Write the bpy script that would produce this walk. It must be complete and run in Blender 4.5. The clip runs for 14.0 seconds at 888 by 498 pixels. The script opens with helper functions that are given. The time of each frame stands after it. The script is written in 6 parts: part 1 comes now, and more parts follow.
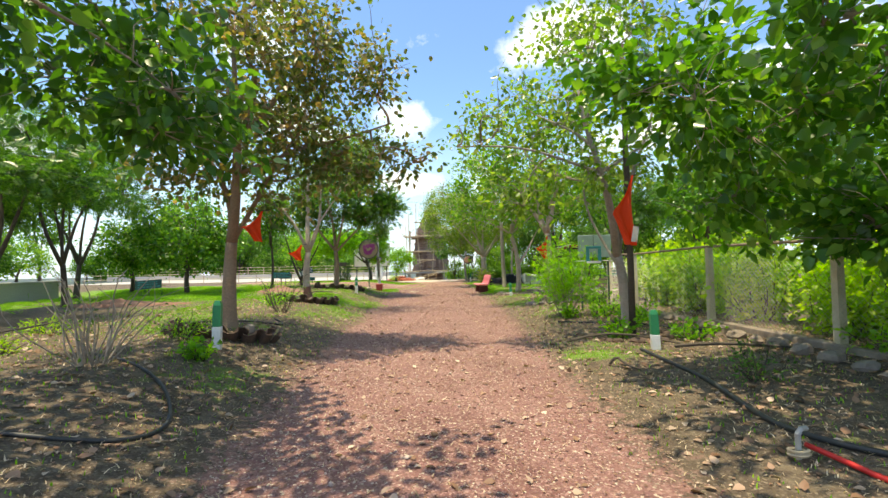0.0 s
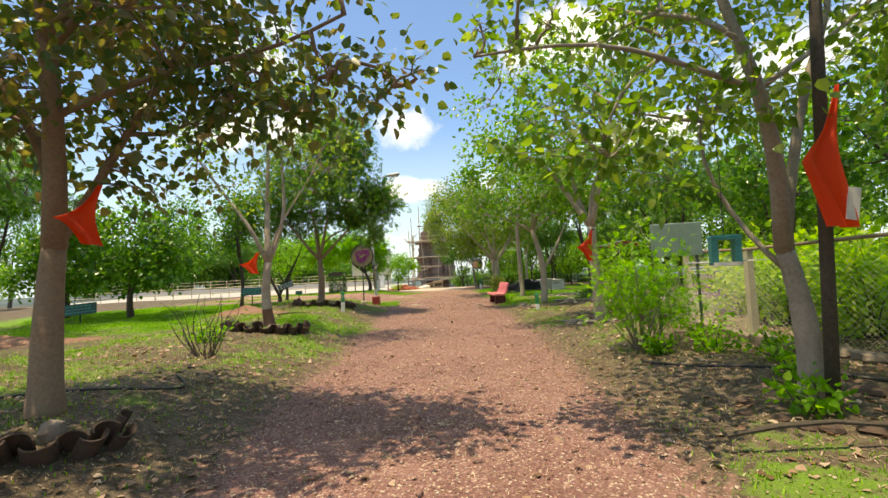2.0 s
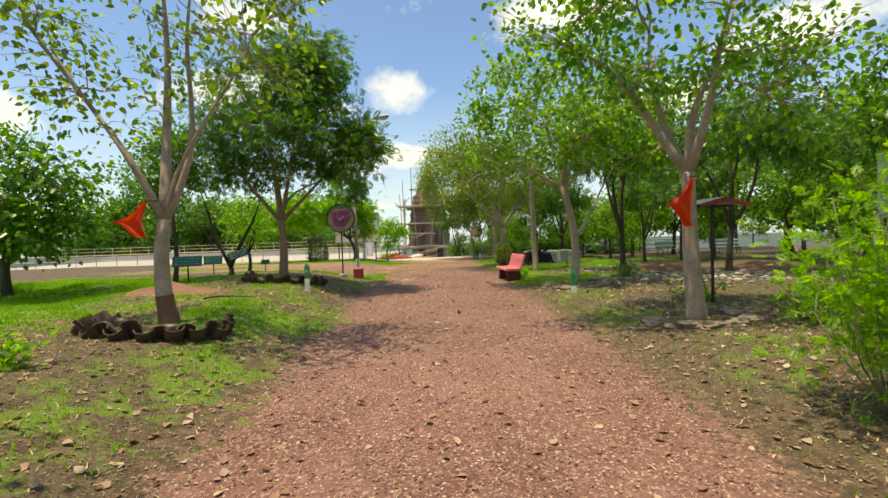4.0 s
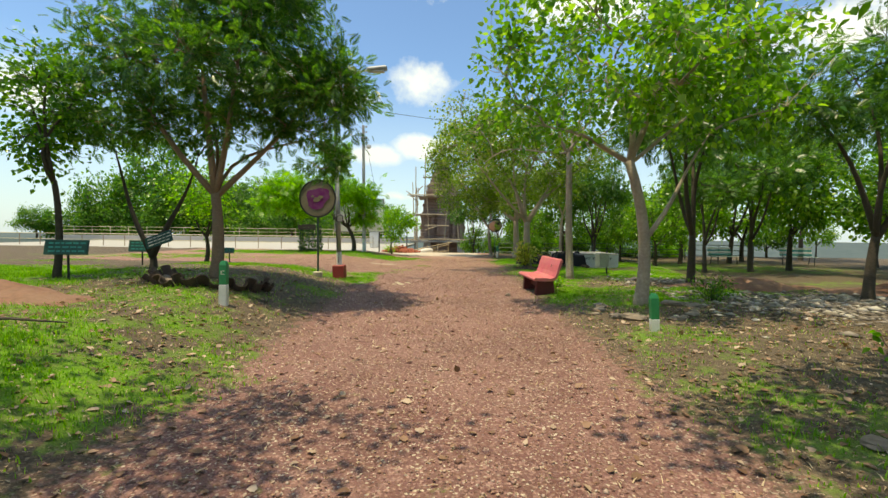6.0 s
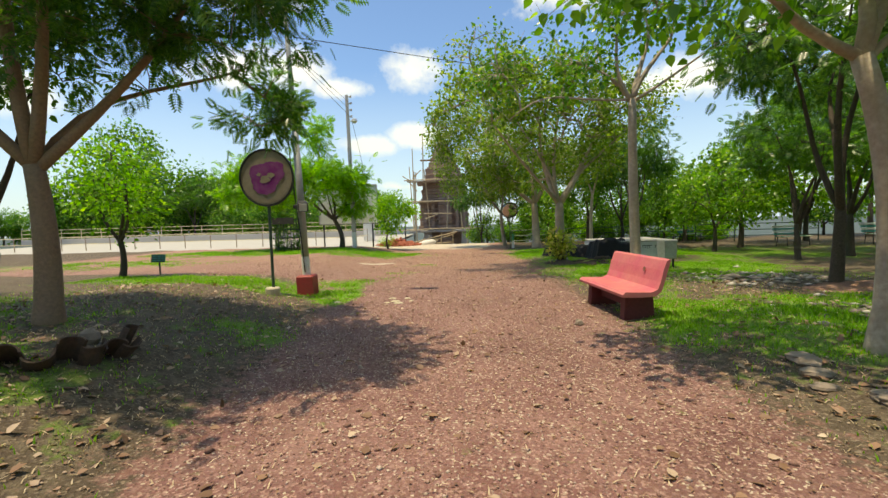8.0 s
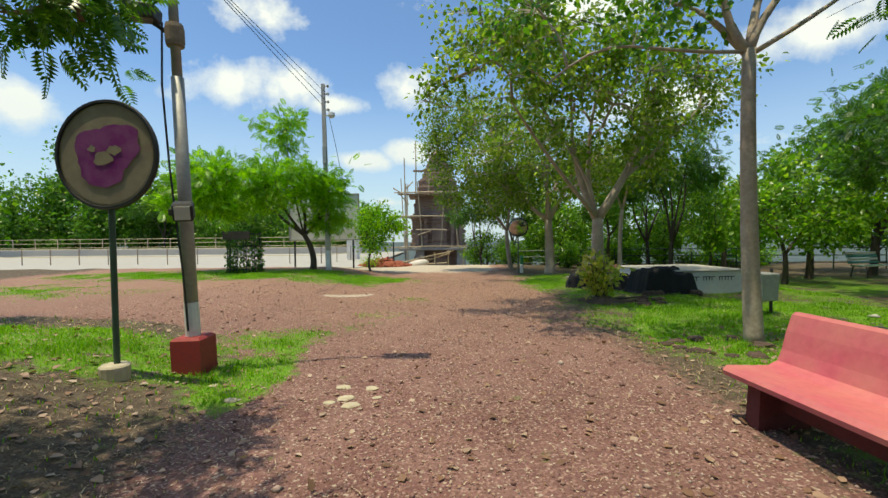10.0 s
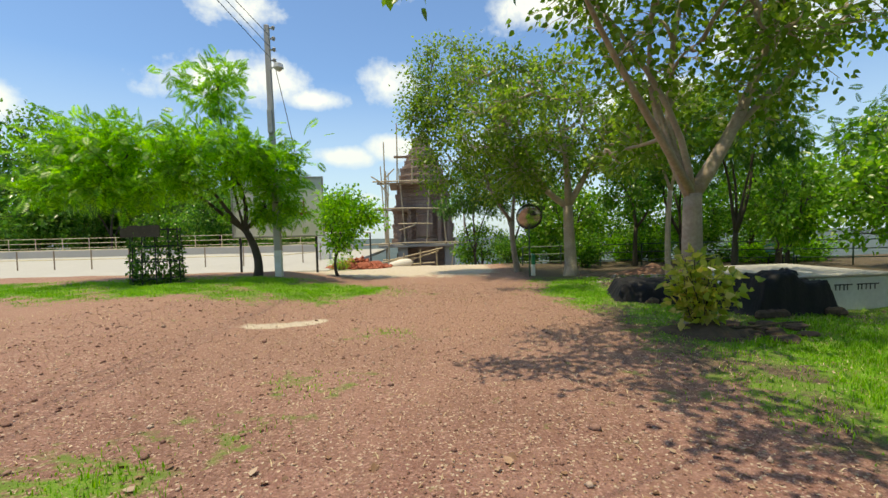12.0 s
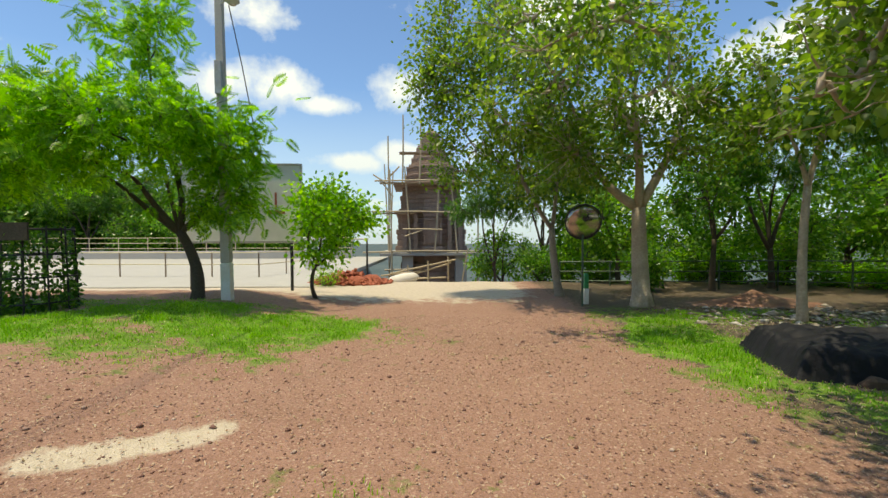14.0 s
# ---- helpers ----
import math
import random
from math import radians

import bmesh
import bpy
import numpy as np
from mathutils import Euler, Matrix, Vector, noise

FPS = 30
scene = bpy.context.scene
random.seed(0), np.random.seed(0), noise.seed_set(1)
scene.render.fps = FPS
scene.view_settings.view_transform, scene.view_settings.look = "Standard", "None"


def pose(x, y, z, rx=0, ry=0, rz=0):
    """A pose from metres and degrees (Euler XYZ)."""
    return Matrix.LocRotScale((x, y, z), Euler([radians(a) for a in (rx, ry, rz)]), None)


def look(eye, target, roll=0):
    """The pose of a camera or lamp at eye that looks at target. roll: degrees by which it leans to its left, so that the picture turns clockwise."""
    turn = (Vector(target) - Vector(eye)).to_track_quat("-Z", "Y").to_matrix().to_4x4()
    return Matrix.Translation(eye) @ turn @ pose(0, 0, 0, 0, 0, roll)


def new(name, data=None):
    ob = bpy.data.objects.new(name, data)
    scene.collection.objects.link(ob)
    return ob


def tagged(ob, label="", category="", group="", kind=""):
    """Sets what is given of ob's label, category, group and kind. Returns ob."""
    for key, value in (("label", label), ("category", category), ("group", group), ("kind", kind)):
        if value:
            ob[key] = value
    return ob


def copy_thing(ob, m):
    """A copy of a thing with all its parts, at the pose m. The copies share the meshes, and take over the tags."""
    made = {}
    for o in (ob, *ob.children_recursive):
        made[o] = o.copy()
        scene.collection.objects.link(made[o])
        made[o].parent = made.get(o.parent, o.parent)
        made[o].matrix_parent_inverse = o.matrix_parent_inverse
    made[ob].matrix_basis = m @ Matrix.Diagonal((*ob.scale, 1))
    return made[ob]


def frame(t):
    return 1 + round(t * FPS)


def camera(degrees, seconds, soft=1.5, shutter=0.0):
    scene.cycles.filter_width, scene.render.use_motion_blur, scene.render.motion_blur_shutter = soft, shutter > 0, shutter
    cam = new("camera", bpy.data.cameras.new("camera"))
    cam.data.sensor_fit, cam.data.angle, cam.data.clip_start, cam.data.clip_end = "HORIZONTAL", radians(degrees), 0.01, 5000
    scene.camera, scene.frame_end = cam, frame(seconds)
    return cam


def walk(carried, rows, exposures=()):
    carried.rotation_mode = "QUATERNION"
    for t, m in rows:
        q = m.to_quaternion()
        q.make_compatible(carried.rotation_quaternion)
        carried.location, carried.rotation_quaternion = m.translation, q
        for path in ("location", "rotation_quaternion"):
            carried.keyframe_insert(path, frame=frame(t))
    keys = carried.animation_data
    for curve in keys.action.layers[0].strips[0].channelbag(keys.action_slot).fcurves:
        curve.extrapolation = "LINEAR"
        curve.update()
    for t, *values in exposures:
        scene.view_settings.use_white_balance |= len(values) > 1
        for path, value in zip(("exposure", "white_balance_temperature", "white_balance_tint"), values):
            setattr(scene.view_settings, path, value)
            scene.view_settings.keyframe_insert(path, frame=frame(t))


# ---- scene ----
cam = camera(92.2, 14.0)
METRES, EYE, TILT, LEAN, TURN = 28.3, 1.5, 1.55, 0.0, 0.0
ROWS = [
    (0.0, 0.0, 0.0, 0.0, 0.01, 0.48, 1.13),
    (0.5, 0.0023, 0.0313, -0.0006, 1.66, 0.99, 2.35),
    (1.0, 0.0023, 0.0633, -0.0011, 2.07, 1.68, 3.24),
    (1.5, -0.0003, 0.0978, -0.001, 1.4, 1.67, 3.38),
    (2.0, -0.0024, 0.131, -0.0008, 0.74, 1.22, 2.98),
    (2.5, -0.0102, 0.165, -0.0017, 0.2, 0.4, 2.57),
    (3.0, -0.0154, 0.1999, -0.0021, -0.33, -0.95, 2.23),
    (5.5, -0.0067, 0.3766, -0.0094, 1.04, -4.31, 0.37),
    (6.0, -0.0037, 0.4127, -0.01, 1.96, -3.98, -0.64),
    (6.5, -0.0041, 0.4497, -0.0106, 2.85, -3.84, -0.7),
    (7.0, -0.009, 0.4878, -0.0118, 0.53, -5.26, 1.24),
    (7.5, -0.0159, 0.5257, -0.0131, 1.81, -5.68, 1.82),
    (10.0, -0.027, 0.7011, -0.016, 0.83, -3.4, 0.66),
    (10.5, -0.0301, 0.7391, -0.0182, 1.26, -2.74, 0.71),
    (11.0, -0.0319, 0.7773, -0.0191, 0.95, -2.53, 0.83),
    (11.5, -0.0338, 0.8153, -0.0224, -0.35, -3.2, 1.16),
    (12.0, -0.0351, 0.8529, -0.0231, -1.35, -4.02, 1.29),
    (12.5, -0.0343, 0.8889, -0.0228, -1.48, -4.34, 1.0),
    (13.0, -0.0364, 0.9245, -0.0248, -1.36, -4.41, 0.51),
    (13.5, -0.0383, 0.9608, -0.0257, -1.01, -4.07, 0.29),
    (14.0, -0.0428, 0.9954, -0.0255, -0.49, -3.13, 0.17),
]
walk(cam, [(t, pose(0, 0, EYE, TILT, LEAN, TURN) @ pose(METRES * x, METRES * y, METRES * z, 90 + pitch, roll, yaw)) for t, x, y, z, yaw, pitch, roll in ROWS],
     exposures=[(0.0, 0.82, 9000, 2), (1.5, 0.66, 9700, 3), (3.0, 0.38, 11200, 6), (5.5, 0.30, 9700, -2), (7.5, 0.31, 9800, 2), (10.0, 0.02, 8500, -1), (12.5, 0.17, 9000, 1), (14.0, 0.12, 9000, 0)])

# ---- light ----
SUN = Vector((-0.20, -0.09, 1.0)).normalized()
sun = new("sun", bpy.data.lights.new("sun", "SUN"))
sun.data.energy, sun.data.angle, sun.data.color = 3.7, radians(0.6), (1.0, 0.95, 0.87)
sun.matrix_world = look((0, 20, 40), Vector((0, 20, 40)) - SUN)

world = bpy.data.worlds.new("sky")
scene.world = world
world.use_nodes = True
wn, wl = world.node_tree.nodes, world.node_tree.links
wn.clear()


def wnode(kind, **inputs):
    n = wn.new(kind)
    for k, v in inputs.items():
        n.inputs[k].default_value = v
    return n


sky = wn.new("ShaderNodeTexSky")
sky.sky_type, sky.sun_disc = "NISHITA", False
sky.sun_elevation, sky.sun_rotation = math.asin(SUN.z), math.atan2(SUN.x, SUN.y)
sky.air_density, sky.dust_density, sky.ozone_density = 1.0, 0.5, 2.0
geo = wn.new("ShaderNodeTexCoord")
sep = wn.new("ShaderNodeSeparateXYZ")
wl.new(geo.outputs["Generated"], sep.inputs[0])
# cumulus deck seen in perspective
den = wnode("ShaderNodeMath")
den.operation = "ADD"
den.inputs[1].default_value = 0.22
wl.new(sep.outputs["Z"], den.inputs[0])
div = [wn.new("ShaderNodeMath") for _ in range(2)]
comb = wn.new("ShaderNodeCombineXYZ")
for i, d in enumerate(div):
    d.operation = "DIVIDE"
    wl.new(sep.outputs[i], d.inputs[0])
    wl.new(den.outputs[0], d.inputs[1])
    wl.new(d.outputs[0], comb.inputs[i])
comb.inputs[2].default_value = 3.1


def wmath(op, x, y=0.0, z=0.0):
    n = wn.new("ShaderNodeMath")
    n.operation = op
    for i, v in enumerate((x, y, z)):
        if hasattr(v, "is_output"):
            wl.new(v, n.inputs[i])
        else:
            n.inputs[i].default_value = v
    return n.outputs[0]


cl = wn.new("ShaderNodeTexNoise")
cl.inputs["Scale"].default_value, cl.inputs["Detail"].default_value, cl.inputs["Roughness"].default_value = 1.3, 9.0, 0.55
wl.new(comb.outputs[0], cl.inputs["Vector"])
fine_cl = wn.new("ShaderNodeTexNoise")
fine_cl.inputs["Scale"].default_value, fine_cl.inputs["Detail"].default_value, fine_cl.inputs["Roughness"].default_value = 9.0, 8.0, 0.6
wl.new(geo.outputs["Generated"], fine_cl.inputs["Vector"])
azim = wmath("ARCTAN2", sep.outputs["X"], sep.outputs["Y"])
elev = wmath("ARCSINE", sep.outputs["Z"])
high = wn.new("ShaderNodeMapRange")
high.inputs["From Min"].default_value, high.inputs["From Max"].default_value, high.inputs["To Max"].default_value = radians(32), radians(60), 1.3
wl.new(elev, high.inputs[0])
# broken cloud; thicker unseen cover overhead, added to brighten the shade
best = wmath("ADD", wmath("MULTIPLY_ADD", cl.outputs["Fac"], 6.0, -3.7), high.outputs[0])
# single cumulus clouds: bearing, height, half width, half height in degrees
for ca, ce, cw, ch in ((-27, 17.8, 6.5, 3.4), (-20, 18.3, 6, 3.2), (-15, 16.4, 5, 1.7), (-5.5, 18.6, 5.2, 3.2), (-12.5, 9.8, 5, 1.6), (-4, 11, 5, 1.8), (-45, 12.6, 5, 3.0), (-60, 14, 8, 4), (40, 19.5, 8, 3.6), (16, 27, 9, 4), (26, 15, 8, 3), (-80, 20, 16, 6), (70, 16, 18, 6), (150, 25, 20, 8), (-140, 20, 18, 7)):
    du = wmath("MULTIPLY", wmath("SUBTRACT", azim, radians(ca)), 1 / radians(cw))
    dv = wmath("MULTIPLY", wmath("SUBTRACT", elev, radians(ce)), 1 / radians(ch))
    r2 = wmath("SQRT", wmath("ADD", wmath("MULTIPLY", du, du), wmath("MULTIPLY", dv, dv)))
    best = wmath("MAXIMUM", best, wmath("SUBTRACT", 1.0, r2))
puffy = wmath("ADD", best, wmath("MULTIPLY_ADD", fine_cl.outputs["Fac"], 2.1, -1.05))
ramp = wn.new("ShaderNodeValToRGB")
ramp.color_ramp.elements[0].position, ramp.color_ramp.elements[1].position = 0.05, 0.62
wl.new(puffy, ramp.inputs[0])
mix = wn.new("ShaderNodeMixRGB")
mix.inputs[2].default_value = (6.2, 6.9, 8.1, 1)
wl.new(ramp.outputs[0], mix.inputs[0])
tint = wn.new("ShaderNodeMixRGB")
tint.blend_type = "MULTIPLY"
tint.inputs[0].default_value = 1.0
tint.inputs[2].default_value = (0.78, 1.04, 1.46, 1)
wl.new(sky.outputs[0], tint.inputs[1])
wl.new(tint.outputs[0], mix.inputs[1])
# bright haze low in the sky
hz = wn.new("ShaderNodeMapRange")
hz.inputs["From Min"].default_value, hz.inputs["From Max"].default_value = 0.0, 0.32
hz.inputs["To Min"].default_value, hz.inputs["To Max"].default_value = 0.75, 0.0
wl.new(sep.outputs["Z"], hz.inputs[0])
mix2 = wn.new("ShaderNodeMixRGB")
mix2.inputs[2].default_value = (4.0, 5.1, 6.8, 1)
wl.new(hz.outputs[0], mix2.inputs[0])
wl.new(mix.outputs[0], mix2.inputs[1])
bg = wn.new("ShaderNodeBackground")
bg.inputs["Strength"].default_value = 0.145
wl.new(mix2.outputs[0], bg.inputs[0])
wout = wn.new("ShaderNodeOutputWorld")
wl.new(bg.outputs[0], wout.inputs[0])


# ---- materials ----
def nodes_of(name):
    m = bpy.data.materials.new(name)
    m.use_nodes = True
    nt = m.node_tree
    nt.nodes.clear()
    out = nt.nodes.new("ShaderNodeOutputMaterial")
    bsdf = nt.nodes.new("ShaderNodeBsdfPrincipled")
    nt.links.new(bsdf.outputs[0], out.inputs[0])
    return m, nt, bsdf, out


def noise_node(nt, scale, detail=4.0, rough=0.55, coord="Object"):
    tc = nt.nodes.new("ShaderNodeTexCoord")
    n = nt.nodes.new("ShaderNodeTexNoise")
    n.inputs["Scale"].default_value, n.inputs["Detail"].default_value, n.inputs["Roughness"].default_value = scale, detail, rough
    nt.links.new(tc.outputs[coord], n.inputs["Vector"])
    return n


def mixed(nt, fac, a, b, mode="MIX"):
    n = nt.nodes.new("ShaderNodeMixRGB")
    n.blend_type = mode
    for i, v in enumerate((fac, a, b)):
        if hasattr(v, "is_output"):
            nt.links.new(v, n.inputs[i])
        elif i == 0:
            n.inputs[0].default_value = v
        else:
            n.inputs[i].default_value = (*v, 1)
    return n.outputs[0]


def ramped(nt, v, lo, hi):
    r = nt.nodes.new("ShaderNodeMapRange")
    r.inputs["From Min"].default_value, r.inputs["From Max"].default_value = lo, hi
    nt.links.new(v, r.inputs[0])
    return r.outputs[0]


def bumped(nt, bsdf, v, strength, dist):
    b = nt.nodes.new("ShaderNodeBump")
    b.inputs["Strength"].default_value, b.inputs["Distance"].default_value = strength, dist
    nt.links.new(v, b.inputs["Height"])
    nt.links.new(b.outputs[0], bsdf.inputs["Normal"])


def surface(name, a, b, rough=0.8, fine=40.0, coarse=3.0, bump=0.3, metal=0.0, stain=None, dist=0.01):
    """Two tones at a fine and a coarse scale, with relief and an optional stain colour."""
    m, nt, bsdf, out = nodes_of(name)
    nf, nc = noise_node(nt, fine), noise_node(nt, coarse, 6, 0.6)
    c = mixed(nt, ramped(nt, nf.outputs[0], 0.3, 0.7), a, b)
    c2 = mixed(nt, ramped(nt, nc.outputs[0], 0.35, 0.7), c, mixed(nt, 0.55, c, stain or b))
    nt.links.new(c2, bsdf.inputs["Base Color"])
    bsdf.inputs["Roughness"].default_value, bsdf.inputs["Metallic"].default_value = rough, metal
    bumped(nt, bsdf, nf.outputs[0], bump, dist)
    return m


def leafy(name, a, b, c, thin=0.55, rough=0.42):
    """Leaf: tone by leaf, part of the light passes through."""
    m, nt, bsdf, out = nodes_of(name)
    g = nt.nodes.new("ShaderNodeNewGeometry")
    r = nt.nodes.new("ShaderNodeValToRGB")
    e = r.color_ramp.elements
    e[0].color, e[1].color = (*a, 1), (*c, 1)
    e.new(0.55).color = (*b, 1)
    nt.links.new(g.outputs["Random Per Island"], r.inputs[0])
    nc = noise_node(nt, 0.9, 2)
    col = mixed(nt, ramped(nt, nc.outputs[0], 0.35, 0.65), r.outputs[0], mixed(nt, 0.5, r.outputs[0], a))
    nt.links.new(col, bsdf.inputs["Base Color"])
    bsdf.inputs["Roughness"].default_value = rough
    tr = nt.nodes.new("ShaderNodeBsdfTranslucent")
    nt.links.new(mixed(nt, 1.0, col, (1.75, 1.9, 0.6), "MULTIPLY"), tr.inputs[0])
    ms = nt.nodes.new("ShaderNodeMixShader")
    ms.inputs[0].default_value = thin
    nt.links.new(bsdf.outputs[0], ms.inputs[1])
    nt.links.new(tr.outputs[0], ms.inputs[2])
    nt.links.new(ms.outputs[0], out.inputs[0])
    return m


M_BARK = surface("bark_grey", (0.33, 0.27, 0.215), (0.19, 0.15, 0.118), 0.9, 30, 2.2, 0.6, stain=(0.44, 0.38, 0.32))
M_BARK_PALE = surface("bark_pale", (0.52, 0.425, 0.335), (0.37, 0.29, 0.225), 0.9, 22, 2.6, 0.5, stain=(0.2, 0.15, 0.115))
M_BARK_DARK = surface("bark_dark", (0.11, 0.085, 0.065), (0.05, 0.04, 0.03), 0.9, 35, 3, 0.7)
M_BARK_RED = surface("bark_ochre", (0.34, 0.205, 0.13), (0.21, 0.13, 0.085), 0.9, 30, 2, 0.6, stain=(0.30, 0.23, 0.17))
M_LEAF = leafy("leaf_mid_green", (0.035, 0.115, 0.018), (0.085, 0.235, 0.03), (0.23, 0.38, 0.075), 0.5, 0.26)
M_LEAF_DARK = leafy("leaf_dark_green", (0.028, 0.09, 0.018), (0.065, 0.18, 0.028), (0.17, 0.31, 0.06), 0.5, 0.30)
M_LEAF_RUST = leafy("leaf_rusty", (0.055, 0.105, 0.03), (0.15, 0.17, 0.06), (0.35, 0.20, 0.12), 0.5, 0.32)
M_LEAF_OLIVE = leafy("leaf_olive", (0.07, 0.14, 0.024), (0.16, 0.26, 0.045), (0.34, 0.40, 0.13), 0.58, 0.26)
M_LEAF_FRESH = leafy("leaf_fresh_green", (0.06, 0.17, 0.025), (0.15, 0.32, 0.04), (0.33, 0.47, 0.10), 0.55, 0.26)
M_LEAF_LIME = leafy("leaf_lime", (0.13, 0.28, 0.02), (0.27, 0.44, 0.03), (0.46, 0.55, 0.07))
M_LEAF_NEEM = leafy("leaf_feathery", (0.07, 0.20, 0.016), (0.17, 0.39, 0.028), (0.36, 0.55, 0.06), 0.6, 0.36)
M_GRASS = leafy("grass_blade", (0.08, 0.22, 0.008), (0.18, 0.42, 0.014), (0.36, 0.55, 0.04), 0.35, 0.6)
M_STRAW = leafy("dry_blade", (0.36, 0.27, 0.17), (0.55, 0.42, 0.30), (0.70, 0.58, 0.45), 0.15, 0.7)
M_LITTER = leafy("fallen_leaf", (0.14, 0.07, 0.04), (0.35, 0.2, 0.13), (0.62, 0.48, 0.38), 0.1, 0.6)
M_WHITE = surface("white_paint", (0.80, 0.80, 0.78), (0.7, 0.7, 0.68), 0.6, 25, 4, 0.1, stain=(0.5, 0.46, 0.4))
M_GREEN = surface("green_paint", (0.006, 0.20, 0.075), (0.008, 0.25, 0.09), 0.45, 25, 5, 0.1, stain=(0.03, 0.22, 0.1))
M_REDPAINT = surface("red_oxide_paint", (0.40, 0.035, 0.03), (0.30, 0.03, 0.03), 0.6, 25, 4, 0.15, stain=(0.25, 0.05, 0.04))
M_BENCH = surface("pink_red_paint", (0.60, 0.125, 0.165), (0.52, 0.10, 0.135), 0.6, 18, 2.0, 0.15, stain=(0.62, 0.30, 0.20))
M_BENCH_LEG = surface("maroon_concrete", (0.16, 0.03, 0.03), (0.1, 0.02, 0.02), 0.8, 25, 4, 0.3)
M_STEEL = surface("galvanised_steel", (0.42, 0.43, 0.42), (0.32, 0.33, 0.33), 0.6, 15, 3, 0.08, 0.35, stain=(0.3, 0.27, 0.23))
M_IRON = surface("dark_iron", (0.05, 0.05, 0.05), (0.03, 0.03, 0.03), 0.55, 30, 5, 0.1, 0.3)
M_GREENPIPE = surface("dark_green_pipe", (0.03, 0.09, 0.06), (0.05, 0.08, 0.05), 0.5, 25, 4, 0.1)
M_CONC = surface("concrete", (0.46, 0.44, 0.41), (0.37, 0.355, 0.33), 0.85, 35, 1.2, 0.3, stain=(0.36, 0.34, 0.31))
M_POSTC = surface("cream_concrete", (0.60, 0.52, 0.38), (0.5, 0.43, 0.31), 0.85, 30, 3, 0.3, stain=(0.4, 0.34, 0.25))
M_TEAL = surface("teal_paint", (0.02, 0.24, 0.22), (0.03, 0.30, 0.28), 0.5, 20, 5, 0.1)
M_TEALDARK = surface("dark_teal_board", (0.012, 0.07, 0.06), (0.02, 0.09, 0.08), 0.5, 20, 5, 0.1)
M_EARTHPAINT = surface("rust_paint", (0.24, 0.10, 0.07), (0.17, 0.075, 0.05), 0.9, 30, 3, 0.4, stain=(0.26, 0.17, 0.13))
M_PALEPAINT = surface("flaking_whitewash", (0.48, 0.40, 0.34), (0.36, 0.29, 0.24), 0.9, 30, 4, 0.4, stain=(0.28, 0.2, 0.16))
M_TILE = surface("weathered_clay_tile", (0.085, 0.052, 0.04), (0.04, 0.028, 0.023), 0.9, 30, 5, 0.5, stain=(0.15, 0.095, 0.068))
M_BRICK = surface("red_brick", (0.42, 0.12, 0.07), (0.30, 0.085, 0.05), 0.9, 30, 6, 0.4)
M_STONE = surface("brown_stone", (0.26, 0.20, 0.16), (0.16, 0.125, 0.10), 0.9, 20, 3, 0.6, stain=(0.33, 0.27, 0.22))
M_TEMPLE = surface("temple_stone", (0.31, 0.215, 0.17), (0.21, 0.145, 0.115), 0.9, 9, 0.9, 0.6, stain=(0.38, 0.29, 0.235))
M_BAMBOO = surface("bamboo_pole", (0.50, 0.40, 0.27), (0.38, 0.30, 0.2), 0.7, 20, 3, 0.2)
M_WOOD = surface("weathered_wood", (0.34, 0.25, 0.17), (0.22, 0.16, 0.11), 0.85, 20, 4, 0.4)
M_TARP = surface("black_tarpaulin", (0.010, 0.010, 0.013), (0.014, 0.014, 0.018), 0.62, 12, 2, 0.5, dist=0.03)
next(n for n in M_TARP.node_tree.nodes if n.type == "BSDF_PRINCIPLED").inputs["Specular IOR Level"].default_value = 0.22
M_FLAG = leafy("saffron_cloth", (0.75, 0.05, 0.012), (0.8, 0.06, 0.015), (0.85, 0.075, 0.02), 0.25, 0.8)
M_FLAGW = surface("white_cloth", (0.75, 0.7, 0.65), (0.65, 0.6, 0.55), 0.9, 25, 5, 0.1)
M_HOSE = surface("black_hose", (0.02, 0.02, 0.02), (0.03, 0.03, 0.03), 0.5, 25, 5, 0.1)
M_HOSERED = surface("red_hose", (0.6, 0.02, 0.02), (0.5, 0.02, 0.02), 0.4, 25, 5, 0.1)
M_GLASSY = surface("lamp_glass", (0.6, 0.6, 0.58), (0.55, 0.55, 0.52), 0.15, 10, 3, 0.02)
M_WIRE = surface("galvanised_wire", (0.45, 0.43, 0.36), (0.36, 0.34, 0.28), 0.5, 10, 2, 0.05, 0.4)
M_RAIL = surface("cream_rail_paint", (0.68, 0.60, 0.38), (0.6, 0.52, 0.33), 0.55, 20, 3, 0.1, stain=(0.45, 0.33, 0.2))
M_TANK = surface("stained_whitewash", (0.72, 0.74, 0.75), (0.6, 0.62, 0.63), 0.7, 15, 1.1, 0.2, stain=(0.42, 0.42, 0.40))
M_INK = surface("black_lettering", (0.02, 0.02, 0.03), (0.03, 0.03, 0.03), 0.6, 20, 5, 0.0)
M_BOARD = surface("faded_hoarding", (0.80, 0.80, 0.78), (0.70, 0.71, 0.70), 0.6, 4, 0.8, 0.05, stain=(0.55, 0.55, 0.53))
M_MAGENTA = surface("faded_magenta_print", (0.22, 0.012, 0.19), (0.17, 0.01, 0.15), 0.8, 12, 6, 0.05, stain=(0.36, 0.14, 0.3))
M_SIGNFACE = surface("faded_sign_face", (0.30, 0.25, 0.18), (0.22, 0.18, 0.13), 0.7, 10, 4, 0.05, stain=(0.38, 0.33, 0.22))

